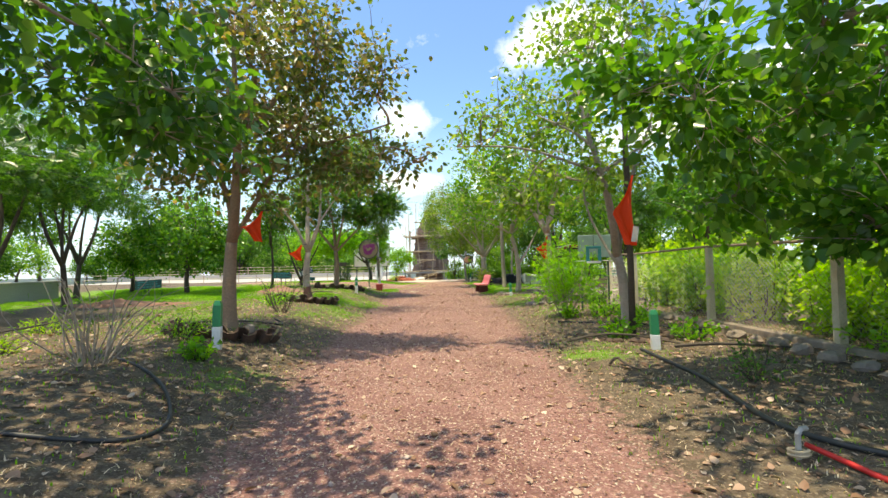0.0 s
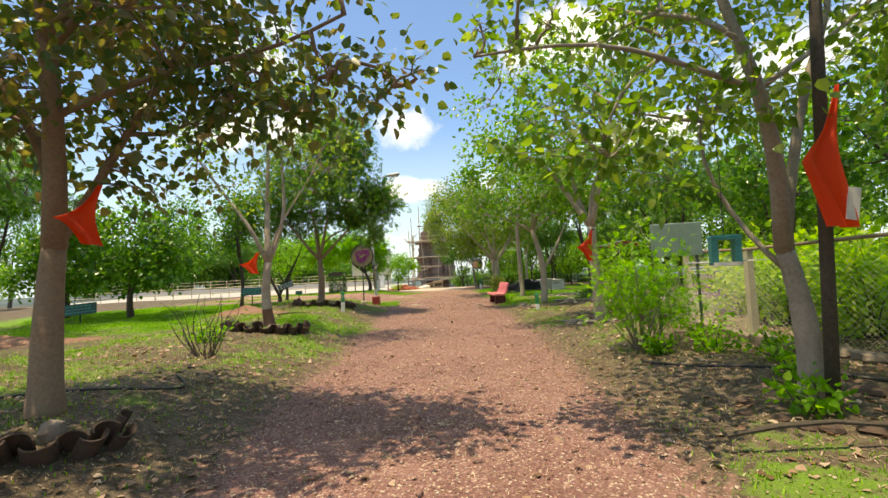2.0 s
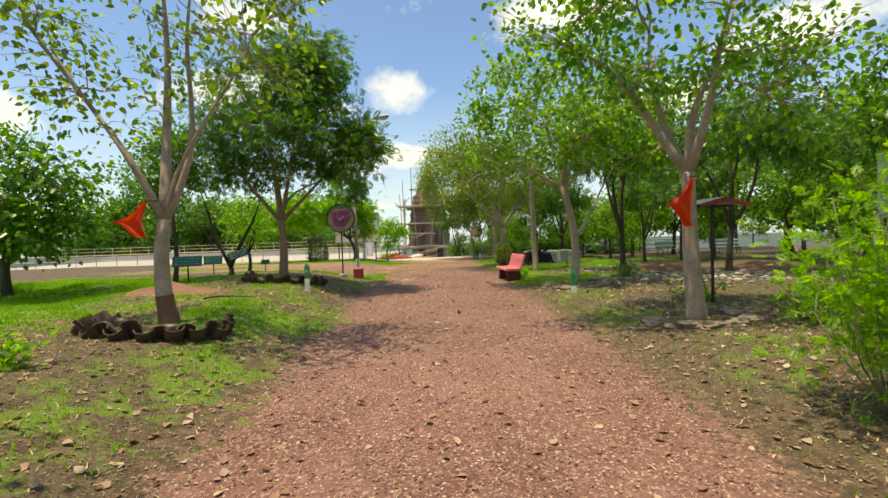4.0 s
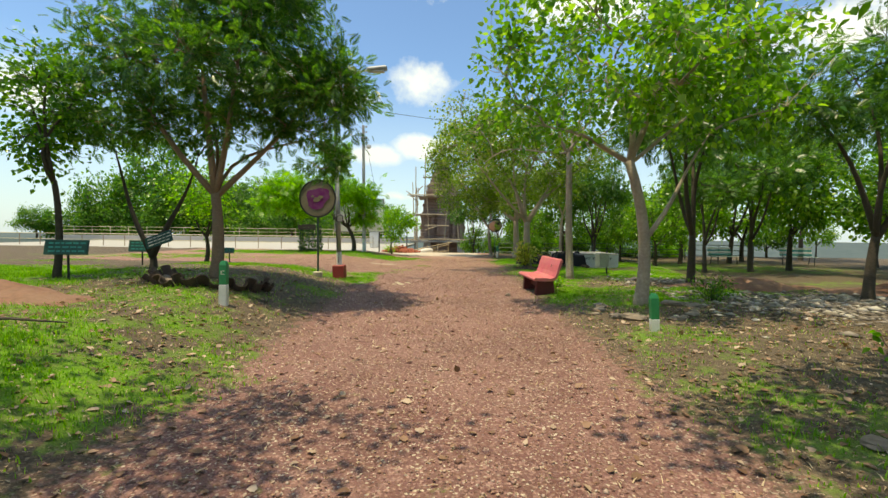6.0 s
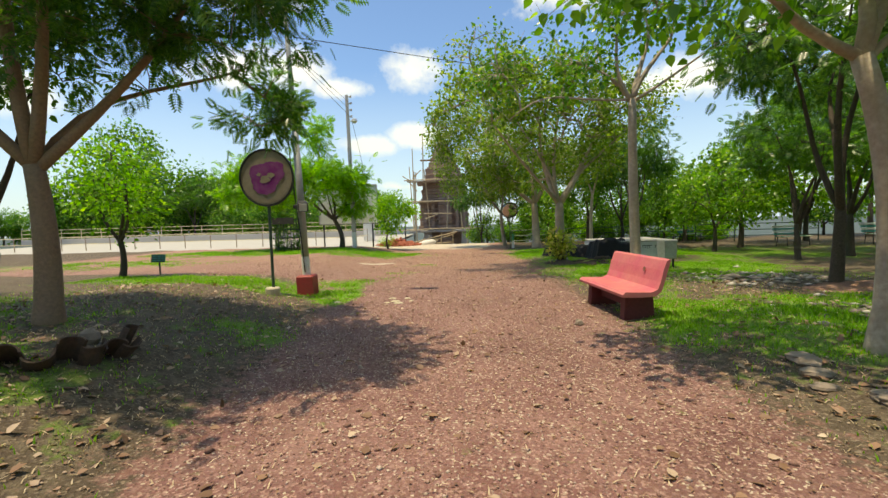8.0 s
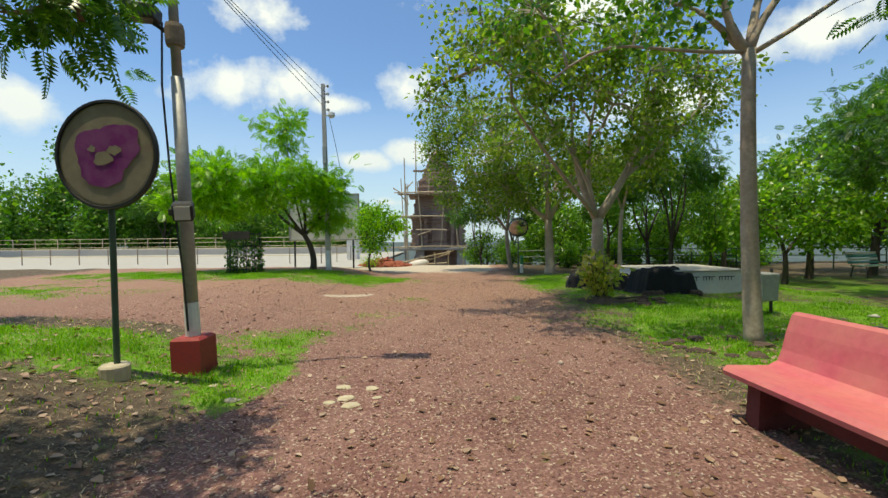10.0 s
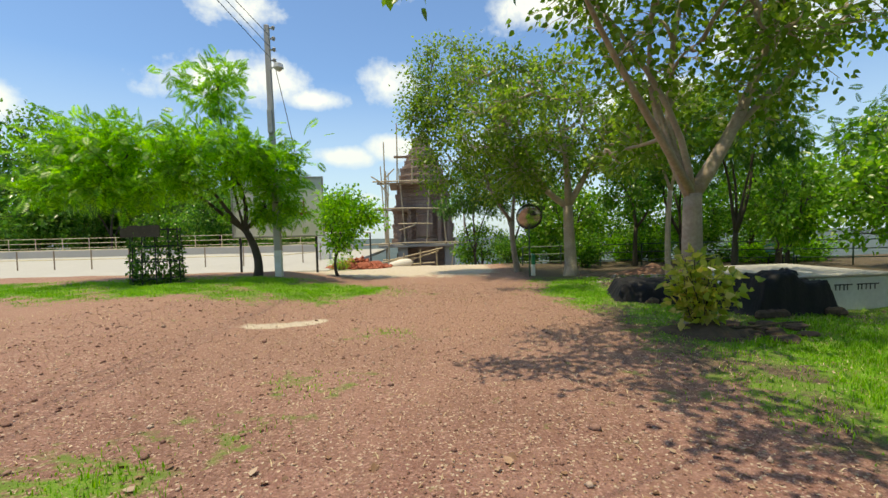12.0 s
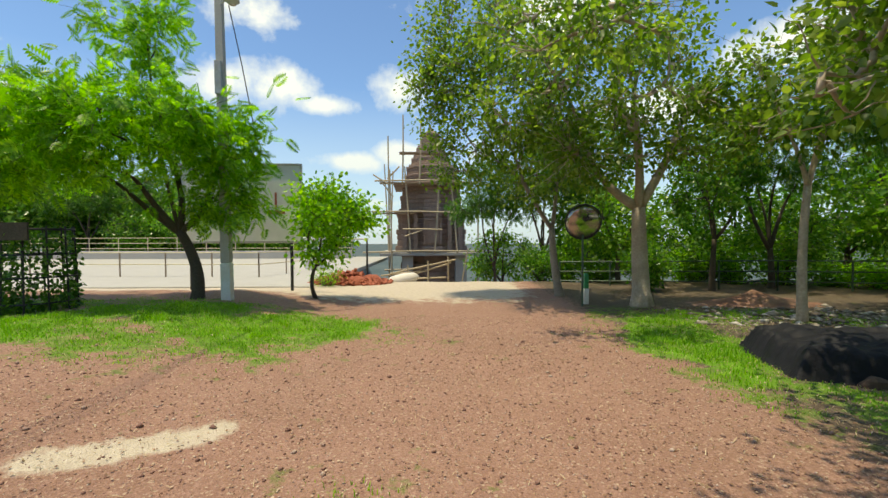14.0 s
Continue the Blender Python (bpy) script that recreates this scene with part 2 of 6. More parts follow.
M_MIRROR, _nt, _bs, _ = nodes_of("mirror_glass")
_bs.inputs["Base Color"].default_value, _bs.inputs["Metallic"].default_value, _bs.inputs["Roughness"].default_value = (0.42, 0.40, 0.38, 1), 1.0, 0.12


# ---- shape helpers ----
def smooth01(v, a, b):
    u = np.clip((v - a) / (b - a), 0, 1)
    return u * u * (3 - 2 * u)


class Shape:
    """Collects vertices and faces of one mesh."""

    def __init__(self):
        self.v, self.f = [], []

    def box(self, c, s, m=None, taper=1.0, bevel=0.0):
        x, y, z = s[0] / 2, s[1] / 2, s[2] / 2
        b = min(bevel, x * 0.45, y * 0.45)
        rings = []
        if b:
            prof = [(-z, -b), (-z + b, 0), (z - b, 0), (z, -b)]
        else:
            prof = [(-z, 0), (z, 0)]
        for h, ins in prof:
            k = 1 + (taper - 1) * (h + z) / (2 * z)
            rings.append([((x * k + ins) * sx, (y * k + ins) * sy, h) for sx, sy in ((-1, -1), (1, -1), (1, 1), (-1, 1))])
        o = len(self.v)
        for r in rings:
            for p in r:
                q = Vector(p)
                self.v.append(tuple((m @ q if m else q) + Vector(c)))
        for k in range(len(rings) - 1):
            for i in range(4):
                j = (i + 1) % 4
                self.f.append((o + k * 4 + i, o + k * 4 + j, o + k * 4 + 4 + j, o + k * 4 + 4 + i))
        self.f += [(o + 3, o + 2, o + 1, o), tuple(o + 4 * (len(rings) - 1) + i for i in range(4))]
        return self

    def tube(self, pts, radii, n=8, caps=True):
        pts = [Vector(p) for p in pts]
        if not hasattr(radii, "__len__"):
            radii = [radii] * len(pts)
        o = len(self.v)
        side = None
        for i, p in enumerate(pts):
            d = (pts[min(i + 1, len(pts) - 1)] - pts[max(i - 1, 0)]).normalized()
            if side is None:
                side = d.orthogonal().normalized()
            side = (side - d * side.dot(d)).normalized()
            up = d.cross(side)
            for k in range(n):
                a = 2 * math.pi * k / n
                self.v.append(tuple(p + (side * math.cos(a) + up * math.sin(a)) * radii[i]))
        for i in range(len(pts) - 1):
            for k in range(n):
                j = (k + 1) % n
                self.f.append((o + i * n + k, o + i * n + j, o + i * n + n + j, o + i * n + n + k))
        if caps:
            self.f.append(tuple(o + k for k in range(n))[::-1])
            self.f.append(tuple(o + (len(pts) - 1) * n + k for k in range(n)))
        return self

    def lathe(self, prof, c=(0, 0, 0), n=16, m=None):
        o = len(self.v)
        for r, z in prof:
            for k in range(n):
                a = 2 * math.pi * k / n
                q = Vector((r * math.cos(a), r * math.sin(a), z))
                self.v.append(tuple((m @ q if m else q) + Vector(c)))
        for i in range(len(prof) - 1):
            for k in range(n):
                j = (k + 1) % n
                self.f.append((o + i * n + k, o + i * n + j, o + i * n + n + j, o + i * n + n + k))
        self.f.append(tuple(o + k for k in range(n))[::-1])
        self.f.append(tuple(o + (len(prof) - 1) * n + k for k in range(n)))
        return self

    def rock(self, c, s, rnd, n=7):
        """An irregular faceted stone."""
        o = len(self.v)
        rings = [(-0.5, 0.75), (-0.1, 1.0), (0.3, 0.8), (0.5, 0.4)]
        ph = rnd.random() * 6
        for z, r in rings:
            for k in range(n):
                a = 2 * math.pi * k / n + ph
                q = r * (0.75 + 0.45 * rnd.random())
                self.v.append((c[0] + math.cos(a) * q * s[0] / 2, c[1] + math.sin(a) * q * s[1] / 2, c[2] + (z + 0.12 * rnd.random()) * s[2]))
        for i in range(3):
            for k in range(n):
                j = (k + 1) % n
                self.f.append((o + i * n + k, o + i * n + j, o + i * n + n + j, o + i * n + n + k))
        self.f.append(tuple(o + k for k in range(n))[::-1])
        self.f.append(tuple(o + 3 * n + k for k in range(n)))
        return self

    def mesh(self, name, smooth=False):
        me = bpy.data.meshes.new(name)
        me.from_pydata(self.v, [], self.f)
        if smooth:
            me.polygons.foreach_set("use_smooth", [True] * len(me.polygons))
        me.update()
        return me


def part(name, shape, material, parent=None, label="", smooth=False):
    me = shape.mesh(name, smooth) if isinstance(shape, Shape) else shape
    if not me.materials:
        me.materials.append(material)
    ob = new(name, me)
    if parent is not None:
        ob.parent = parent
    return tagged(ob, label)


def thing(name, label, category, at=(0, 0, 0), turn=0.0, group="", kind="", tilt=(0, 0)):
    e = new(name)
    e.empty_display_size = 0.2
    e.matrix_world = pose(at[0], at[1], at[2], tilt[0], tilt[1], turn)
    return tagged(e, label, category, group, kind)


def raw_mesh(name, v, tri):
    me = bpy.data.meshes.new(name)
    me.vertices.add(len(v))
    me.vertices.foreach_set("co", np.asarray(v, np.float32).ravel())
    me.loops.add(tri.size)
    me.loops.foreach_set("vertex_index", tri.astype(np.int32).ravel())
    me.polygons.add(len(tri))
    me.polygons.foreach_set("loop_start", np.arange(0, tri.size, 3, dtype=np.int32))
    me.update(calc_edges=True)
    me.validate()
    return me


HEART = (np.array([[0, 0, 0], [0.34, 0.22, 0.07], [0.30, 0.55, 0.05], [0, 1, -0.08], [-0.30, 0.55, 0.05], [-0.34, 0.22, 0.07]]), np.array([[0, 1, 2], [0, 2, 3], [0, 3, 4], [0, 4, 5]]))
LANCE = (np.array([[0, 0, 0], [0.17, 0.45, 0.05], [0, 1, -0.06], [-0.17, 0.45, 0.05]]), np.array([[0, 1, 2], [0, 2, 3]]))


def feather_form(pairs=7):
    """A pinnate leaf: a thin stalk with pairs of narrow leaflets."""
    v, t = [(-0.014, 0, 0), (0.014, 0, 0), (0, 1, -0.1)], [(0, 1, 2)]
    for i in range(pairs):
        y = 0.14 + 0.115 * i
        w = 0.34 * math.sin(math.pi * (0.32 + 0.52 * i / (pairs - 1)))
        for sx in (-1, 1):
            o = len(v)
            v += [(0, y, -0.1 * y * y), (sx * w * 0.5, y + 0.01, 0.02 - 0.1 * y * y), (sx * w, y + 0.15, -0.05 - 0.1 * y * y), (sx * w * 0.45, y + 0.13, 0.02 - 0.1 * y * y)]
            t += [(o, o + 1, o + 3), (o + 1, o + 2, o + 3)]
    return np.array(v), np.array(t)


PINNATE = feather_form()


def leaves_mesh(name, pos, heading, size, rng, form=HEART, droop=0.5, roll=0.9):
    """One leaf at each place, pointing along heading, drooping and rolled at random."""
    n = len(pos)
    d = heading + rng.normal(0, 0.55, (n, 3))
    d[:, 2] -= droop
    d /= np.linalg.norm(d, axis=1)[:, None] + 1e-9
    upv = np.tile([0.0, 0.0, 1.0], (n, 1)) + rng.normal(0, roll, (n, 3))
    s = np.cross(d, upv)
    s /= np.linalg.norm(s, axis=1)[:, None] + 1e-9
    u = np.cross(s, d)
    sz = size * rng.uniform(0.65, 1.2, n)
    F, T = form
    v = pos[:, None, :] + sz[:, None, None] * (F[None, :, 0, None] * s[:, None, :] + F[None, :, 1, None] * d[:, None, :] + F[None, :, 2, None] * u[:, None, :])
    tri = (T[None] + (np.arange(n) * len(F))[:, None, None]).reshape(-1, 3)
    return raw_mesh(name, v.reshape(-1, 3), tri)


def bent(a, b, bow, rng, n=7):
    a, b = np.array(a, float), np.array(b, float)
    t = np.linspace(0, 1, n)[:, None]
    w = np.array([rng.normal(0, bow), rng.normal(0, bow), abs(rng.normal(0, bow))])
    return a + (b - a) * t + np.sin(t * math.pi) * w + np.sin(t * 2 * math.pi) * rng.normal(0, bow * 0.4, 3)


def tree(name, label, base, fork, limbs, lobes, r=0.13, twigs=220, per=26, size=0.13, leaf=None, bark=None, seed=1, form=HEART, droop=0.5, spread=0.16, bow=0.25, group="", trunk_mid=None, kick=1.25, band=None):
    """A tree: trunk from its base to the fork, limbs to given ends, twigs out to the lobes of the crown and leaves along them. Places relative to the base."""
    rng = np.random.default_rng(seed)
    r *= 0.8
    top = thing(name, label, "tree", base, group=group)
    S = Shape()
    fork = np.array(fork, float)
    mid = np.array(trunk_mid, float) if trunk_mid is not None else fork * 0.5 + np.array([*rng.normal(0, 0.04, 2), 0])
    pts = [np.array([0, 0, -0.12])] + [((1 - t) ** 2) * np.zeros(3) + 2 * t * (1 - t) * (2 * mid - fork * 0.5) + t * t * fork for t in np.linspace(0.03, 1, 9)]
    rad = [r * kick * 1.15, r * kick] + [r * (1.12 - 0.34 * t) for t in np.linspace(0.12, 1, 8)]
    S.tube(pts, rad, 12)
    if band:
        k = next(i for i, p in enumerate(pts) if p[2] >= band[0])
        part("painted_foot", Shape().tube(pts[:k + 1], [q + 0.006 for q in rad[:k + 1]], 12, False), band[1], top, band[2], smooth=True)
    nodes = [pts[-2], pts[-1]]
    for i, e in enumerate(limbs):
        start = fork - np.array([0, 0, 0.03 + 0.05 * (i % 2)])
        lr = 0.62 if len(limbs) > 1 else 0.8
        if len(e) > 3:
            lr = e[3]
        if len(e) > 5:
            start = np.array(e[5:8])
        elif len(e) > 4:
            start = stem[e[4]]
        path = bent(start, e[:3], bow * 0.6, rng, 9)
        if i == 0:
            stem = path
        S.tube(path, np.linspace(r * lr, r * 0.13, 9), 8)
        nodes += list(path[3:])
    nodes = np.array(nodes)
    # side branches
    vol = np.array([l[3] * l[4] * l[5] for l in lobes]) ** 0.75
    vol /= vol.sum()
    nb = max(10, twigs // 12)
    for k in range(nb):
        l = lobes[rng.choice(len(lobes), p=vol)]
        q = rng.normal(0, 1, 3)
        q = q / np.linalg.norm(q) * rng.uniform(0.25, 0.7)
        e = np.array(l[:3]) + q * np.array(l[3:6])
        w = np.linalg.norm(nodes - e, axis=1) + 0.6 * np.maximum(0, nodes[:, 2] - e[2])
        s = nodes[np.argmin(w)]
        path = bent(s, e, 0.1, rng, 6)
        S.tube(path, np.linspace(r * 0.24, r * 0.07, 6), 5)
        nodes = np.vstack([nodes, path[2:]])
    P, H = [], []
    T = Shape()
    for k in range(twigs):
        l = lobes[rng.choice(len(lobes), p=vol)]
        q = rng.normal(0, 1, 3)
        q = q / np.linalg.norm(q) * rng.uniform(0.4, 1.0) ** 0.6 * (1.0 if rng.random() < 0.82 else rng.uniform(1.0, 1.4))
        e = np.array(l[:3]) + q * np.array(l[3:6])
        w = np.linalg.norm(nodes - e, axis=1) + 0.4 * np.maximum(0, nodes[:, 2] - e[2])
        s = nodes[np.argmin(w)]
        path = bent(s, e, 0.06, rng, 5)
        T.tube(path, np.linspace(r * 0.06 + 0.003, 0.003, 5), 3, False)
        d = e - s
        m = int(per * 0.85 * rng.uniform(0.4, 1.5))
        t = rng.uniform(0.25 if np.linalg.norm(d) < 1.2 else 0.5, 1.05, m)[:, None]
        pp = s + d * t + rng.normal(0, spread, (m, 3))
        P.append(pp)
        hd = np.tile(d / (np.linalg.norm(d) + 1e-9), (m, 1)) * 0.5 + (pp - (s + d * t)) / spread * 0.4
        H.append(hd)
    part("trunk", S, bark or M_BARK, top, smooth=True)
    tagged(part("twig_growth", T, bark or M_BARK, top, "thin bare twigs"), kind="stuff")
    me = leaves_mesh("crown", np.vstack(P), np.vstack(H), size, rng, form, droop)
    part("crown", me, leaf or M_LEAF, top)
    return top


def shrub(name, label, at, h, rx, ry, stems=12, per=60, size=0.08, leaf=None, bark=None, seed=1, form=LANCE, low=0.15, droop=0.2, category="shrub", group=""):
    """Many stems from one foot, fanning out, with leaves along them."""
    rng = np.random.default_rng(seed)
    top = thing(name, label, category, at, group=group)
    P, H = [], []
    for k in range(stems):
        a = rng.uniform(0, 2 * math.pi)
        q = math.sqrt(rng.uniform(0.02, 1))
        e = np.array([rx * q * math.cos(a), ry * q * math.sin(a), h * rng.uniform(0.6, 1.05) * (1.1 - 0.4 * q)])
        s = np.array([0.12 * rx * math.cos(a), 0.12 * ry * math.sin(a), -0.04])
        path = bent(s, e, 0.07 * h, rng, 6)
        part("stem", Shape().tube(path, np.linspace(0.010, 0.003, 6), 5), bark or M_BARK, top)
        t = rng.uniform(low, 1.03, per)
        pp = np.stack([np.interp(t, np.linspace(0, 1, 6), path[:, j]) for j in range(3)], 1)
        off = rng.normal(0, 0.07 * h + 0.02, (per, 3))
        P.append(pp + off)
        H.append(off * 6 + (e - s) / h * 0.4)
    if per:
        part("foliage", leaves_mesh("foliage", np.vstack(P), np.vstack(H), size, rng, form, droop), leaf or M_LEAF, top)
    return top


# ---- ground ----
def edge_left(y):
    return np.interp(y, [-5, 2, 5, 8, 13, 18, 22, 25, 26.5, 27.5, 60], [-1.5, -1.5, -1.9, -2.2, -2.3, -2.6, -2.9, -3.0, -5.0, -16.0, -16.0])


def edge_right(y):
    return np.interp(y, [-5, 3, 8, 13, 18, 23, 26, 31, 36, 60], [1.5, 1.5, 1.6, 1.8, 1.75, 1.7, 1.7, 1.9, 2.0, 2.2])


def ground_z(x, y):
    """Height of the plateau and of the slope beyond its far edge."""
    x, y = np.asarray(x, float), np.asarray(y, float)
    side = np.maximum(edge_left(y) - x, x - edge_right(y))
    z = np.where(x < 0, 0.46, 0.18) * smooth01(side, -0.2, 2.0) * (1 - smooth01(y, 19, 27))
    z = z + 0.34 * smooth01(-x, 3.0, 6.5) * smooth01(y, 16, 26) * (1 - smooth01(y, 38.5, 42))
    z = z + 0.10 * smooth01(x, 4.0, 6.0) * (1 - smooth01(y, 12, 20))
    z = z + 0.035 * np.sin(x * 1.7 + y * 0.6) * np.cos(y * 1.1 - x * 0.4) * smooth01(side, -0.5, 1.0)
    z = z + 0.012 * np.sin(x * 2.9 + 1) * np.sin(y * 2.3)
    z = z - 0.10 * smooth01(y, 20, 40)
    lip = np.where(x < -5.0, 64.0, 43.0)
    drop = smooth01(y, 43.6, 64) * smooth01(x, -9, -4) + smooth01(y, 66, 100) * (1 - smooth01(x, -9, -4))
    z = z - 14 * drop
    far = np.hypot(x, y - 20)
    z = z - 60 * smooth01(far, 75, 400)
    return z


def ground_at(x, y):
    return float(ground_z(x, y))


def axis(lo, hi, step, far, grow=1.35):
    a = list(np.arange(lo, hi + 1e-6, step))
    s = step
    while a[-1] < far:
        s *= grow
        a.append(a[-1] + s)
    s = step
    b = []
    x = lo
    while x > -far:
        s *= grow
        x -= s
        b.append(x)
    return np.array(b[::-1] + a)


gx, gy = axis(-12, 9, 0.13, 4500, 1.2), axis(-1, 46, 0.13, 4500, 1.2)
GX, GY = np.meshgrid(gx, gy)
GZ = ground_z(GX, GY)
gv = np.stack([GX.ravel(), GY.ravel(), GZ.ravel()], 1)
nx, ny = len(gx), len(gy)
ii, jj = np.meshgrid(np.arange(nx - 1), np.arange(ny - 1))
k0 = (jj * nx + ii).ravel()
gt = np.concatenate([np.stack([k0, k0 + 1, k0 + nx + 1], 1), np.stack([k0, k0 + nx + 1, k0 + nx], 1)])
ground_me = raw_mesh("ground", gv, gt)
ground_me.polygons.foreach_set("use_smooth", [True] * len(ground_me.polygons))


def green_amount(x, y):
    """Where grass grows: 0 to 1."""
    x, y = np.asarray(x, float), np.asarray(y, float)

    def blob(cx, cy, rx, ry, k=1.0):
        return k * np.exp(-(((x - cx) / rx) ** 2 + ((y - cy) / ry) ** 2) ** 1.5)
    g = blob(-8.6, 35.0, 6.0, 2.2, 1.3) + blob(-4.4, 35.9, 2.0, 1.2) + blob(-3.1, 25.0, 0.42, 1.4, 1.0) + blob(-3.6, 26.4, 0.9, 0.8, 0.6) + blob(-5.9, 25.2, 1.3, 0.8, 1.1) + blob(-6.6, 24.9, 2.7, 0.9, 1.3)
    g = g + blob(-10, 20, 5, 2.4, 1.0) + blob(4.1, 28.0, 2.4, 2.6, 1.2) + blob(6.5, 27.8, 2.5, 2.0, 1.0) + blob(3.6, 32.5, 1.6, 2.6, .9) + blob(4.3, 21.8, 2.6, 1.4, 1.1) + blob(2.9, 25, .8, 2.0, .8)
    g = g + blob(-3.5, 15.2, 1.3, 2.2, 0.9) + blob(-3.0, 11.5, 1.0, 1.6, 0.55) + blob(2.6, 6.6, .9, 1.0, 0.6) + blob(2.6, 15.5, 1.0, 2.0, 0.5) + blob(-8, 15.5, 4, 2.5, .9)
    g = g + blob(-2.9, 5.2, .8, .9, .5) + blob(3.2, 12.2, 1.2, 1.0, .5) + blob(2.7, 35.6, 0.8, 2.6, 0.95) + blob(4.6, 37.0, 1.6, 0.9, 0.7) + blob(-14, 30, 6, 2, .7) + blob(-13.5, 18.5, 5, 3.5, 1.0) + blob(-16, 13, 5, 3, .9) + blob(-2.0, 28.6, 1.1, .5, .35) + blob(-2.1, 30.6, 1.2, .5, .4) + blob(-5, 8.5, 2.2, 2, .55)
    g = g + blob(-4.2, 18.4, 1.5, 1.5, .42) + blob(3.3, 20.9, 1.3, 1.6, .9) + blob(2.9, 17.6, .9, 1.0, .6) + blob(-3.4, 21.3, .8, .8, .6) + blob(-6.5, 11.5, 2.0, 1.6, .6) + blob(6, 22.5, 3, 1.2, .8) + blob(7, 34, 4, 3, .6) + blob(-15, 26, 3, 1.2, .6)
    g = g + blob(9, 30.5, 5, 2.5, .35) + blob(12, 25.5, 4, 1.2, .6) + blob(8, 15.5, 3, 3, .6) + blob(-2.6, 27.3, .8, .8, .4) + blob(1.9, 34.8, .8, 2.2, .55) + blob(-4.9, 24.7, 1.2, .8, 1.2) + blob(-3.0, 24.6, .4, .9, .6) + blob(14, 33, 6, 4, .7) + blob(16, 22, 5, 4, .7)
    g = g * (0.72 + 0.35 * np.sin(1.9 * x + 1.3 * np.sin(1.1 * y)) * np.sin(1.6 * y + 0.8 * np.sin(1.4 * x)) + 0.2 * np.sin(5.3 * x + 2 * y) * np.sin(4.7 * y - x))
    return np.clip(g, 0, 1)


def sand_amount(x, y):
    x, y = np.asarray(x, float), np.asarray(y, float)
    return np.clip(smooth01(y, 37.5, 41) * (1 - smooth01(y, 44.2, 46)) * (1 - smooth01(x, 0.2, 2.4)) + 1.1 * np.exp(-((((x + 3.5) * .83 + (y - 31.4) * .55) / .8) ** 4 + (((y - 31.4) * .83 - (x + 3.5) * .55) / .2) ** 2)), 0, 1)


side = np.maximum(edge_left(GY) - GX, GX - edge_right(GY))
path_m = 1 - smooth01(side, -0.75, 0.85)
attr = ground_me.color_attributes.new("cover", "FLOAT_COLOR", "POINT")
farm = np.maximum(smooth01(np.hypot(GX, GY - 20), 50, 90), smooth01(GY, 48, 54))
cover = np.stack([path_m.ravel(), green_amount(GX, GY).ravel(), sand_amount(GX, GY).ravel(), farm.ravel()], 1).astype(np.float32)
attr.data.foreach_set("color", cover.ravel())

M_GROUND, nt, bsdf, out = nodes_of("garden_ground")
at = nt.nodes.new("ShaderNodeAttribute")
at.attribute_name = "cover"
sp = nt.nodes.new("ShaderNodeSeparateColor")
nt.links.new(at.outputs["Color"], sp.inputs[0])
n1, n2, n3 = noise_node(nt, 55, 5, 0.7), noise_node(nt, 1.3, 6, 0.65), noise_node(nt, 9, 5, 0.7)
red = mixed(nt, ramped(nt, n1.outputs[0], 0.3, 0.72), (0.125, 0.050, 0.046), (0.27, 0.125, 0.115))
red = mixed(nt, ramped(nt, n2.outputs[0], 0.42, 0.75), red, mixed(nt, 0.5, red, (0.40, 0.235, 0.205)))
n5 = noise_node(nt, 0.45, 5, 0.6)
red = mixed(nt, ramped(nt, n5.outputs[0], 0.47, 0.60), red, mixed(nt, 0.62, red, (0.105, 0.042, 0.038)))
vor = nt.nodes.new("ShaderNodeTexVoronoi")
vor.inputs["Scale"].default_value = 58.0
vor.inputs["Randomness"].default_value = 1.0
tcv = nt.nodes.new("ShaderNodeTexCoord")
nt.links.new(tcv.outputs["Object"], vor.inputs["Vector"])
hsv = nt.nodes.new("ShaderNodeSeparateColor")
nt.links.new(vor.outputs["Color"], hsv.inputs[0])
chip = mixed(nt, hsv.outputs[0], (0.085, 0.037, 0.032), (0.46, 0.275, 0.235))
red = mixed(nt, mixed(nt, ramped(nt, hsv.outputs[1], 0.4, 0.7), (0, 0, 0), (0.8, 0.8, 0.8)), red, chip)
red = mixed(nt, ramped(nt, hsv.outputs[2], 0.93, 0.97), red, (0.52, 0.42, 0.33))
red = mixed(nt, ramped(nt, n3.outputs[0], 0.5, 0.8), red, (0.20, 0.10, 0.075))
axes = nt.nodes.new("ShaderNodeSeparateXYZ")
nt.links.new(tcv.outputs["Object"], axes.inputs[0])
# path gravel turns paler and warmer from y 25 to 31
paler_far = mixed(nt, ramped(nt, axes.outputs[1], 25.0, 31.0), (0, 0, 0), (0.55, 0.55, 0.55))
red = mixed(nt, paler_far, red, mixed(nt, ramped(nt, n1.outputs[0], 0.3, 0.72), (0.27, 0.14, 0.092), (0.46, 0.285, 0.205)))
soil = mixed(nt, ramped(nt, n1.outputs[0], 0.3, 0.7), (0.05, 0.034, 0.023), (0.11, 0.076, 0.05))
soil = mixed(nt, ramped(nt, hsv.outputs[1], 0.7, 0.8), soil, mixed(nt, hsv.outputs[0], (0.04, 0.027, 0.018), (0.25, 0.19, 0.135)))
soil = mixed(nt, ramped(nt, n3.outputs[0], 0.45, 0.65), soil, (0.145, 0.112, 0.075))
turf = mixed(nt, ramped(nt, n1.outputs[0], 0.3, 0.7), (0.075, 0.20, 0.008), (0.17, 0.36, 0.014))
n6 = noise_node(nt, 3.3, 6, 0.7)
turf = mixed(nt, ramped(nt, n6.outputs[0], 0.46, 0.62), turf, mixed(nt, 0.6, turf, (0.11, 0.095, 0.045)))
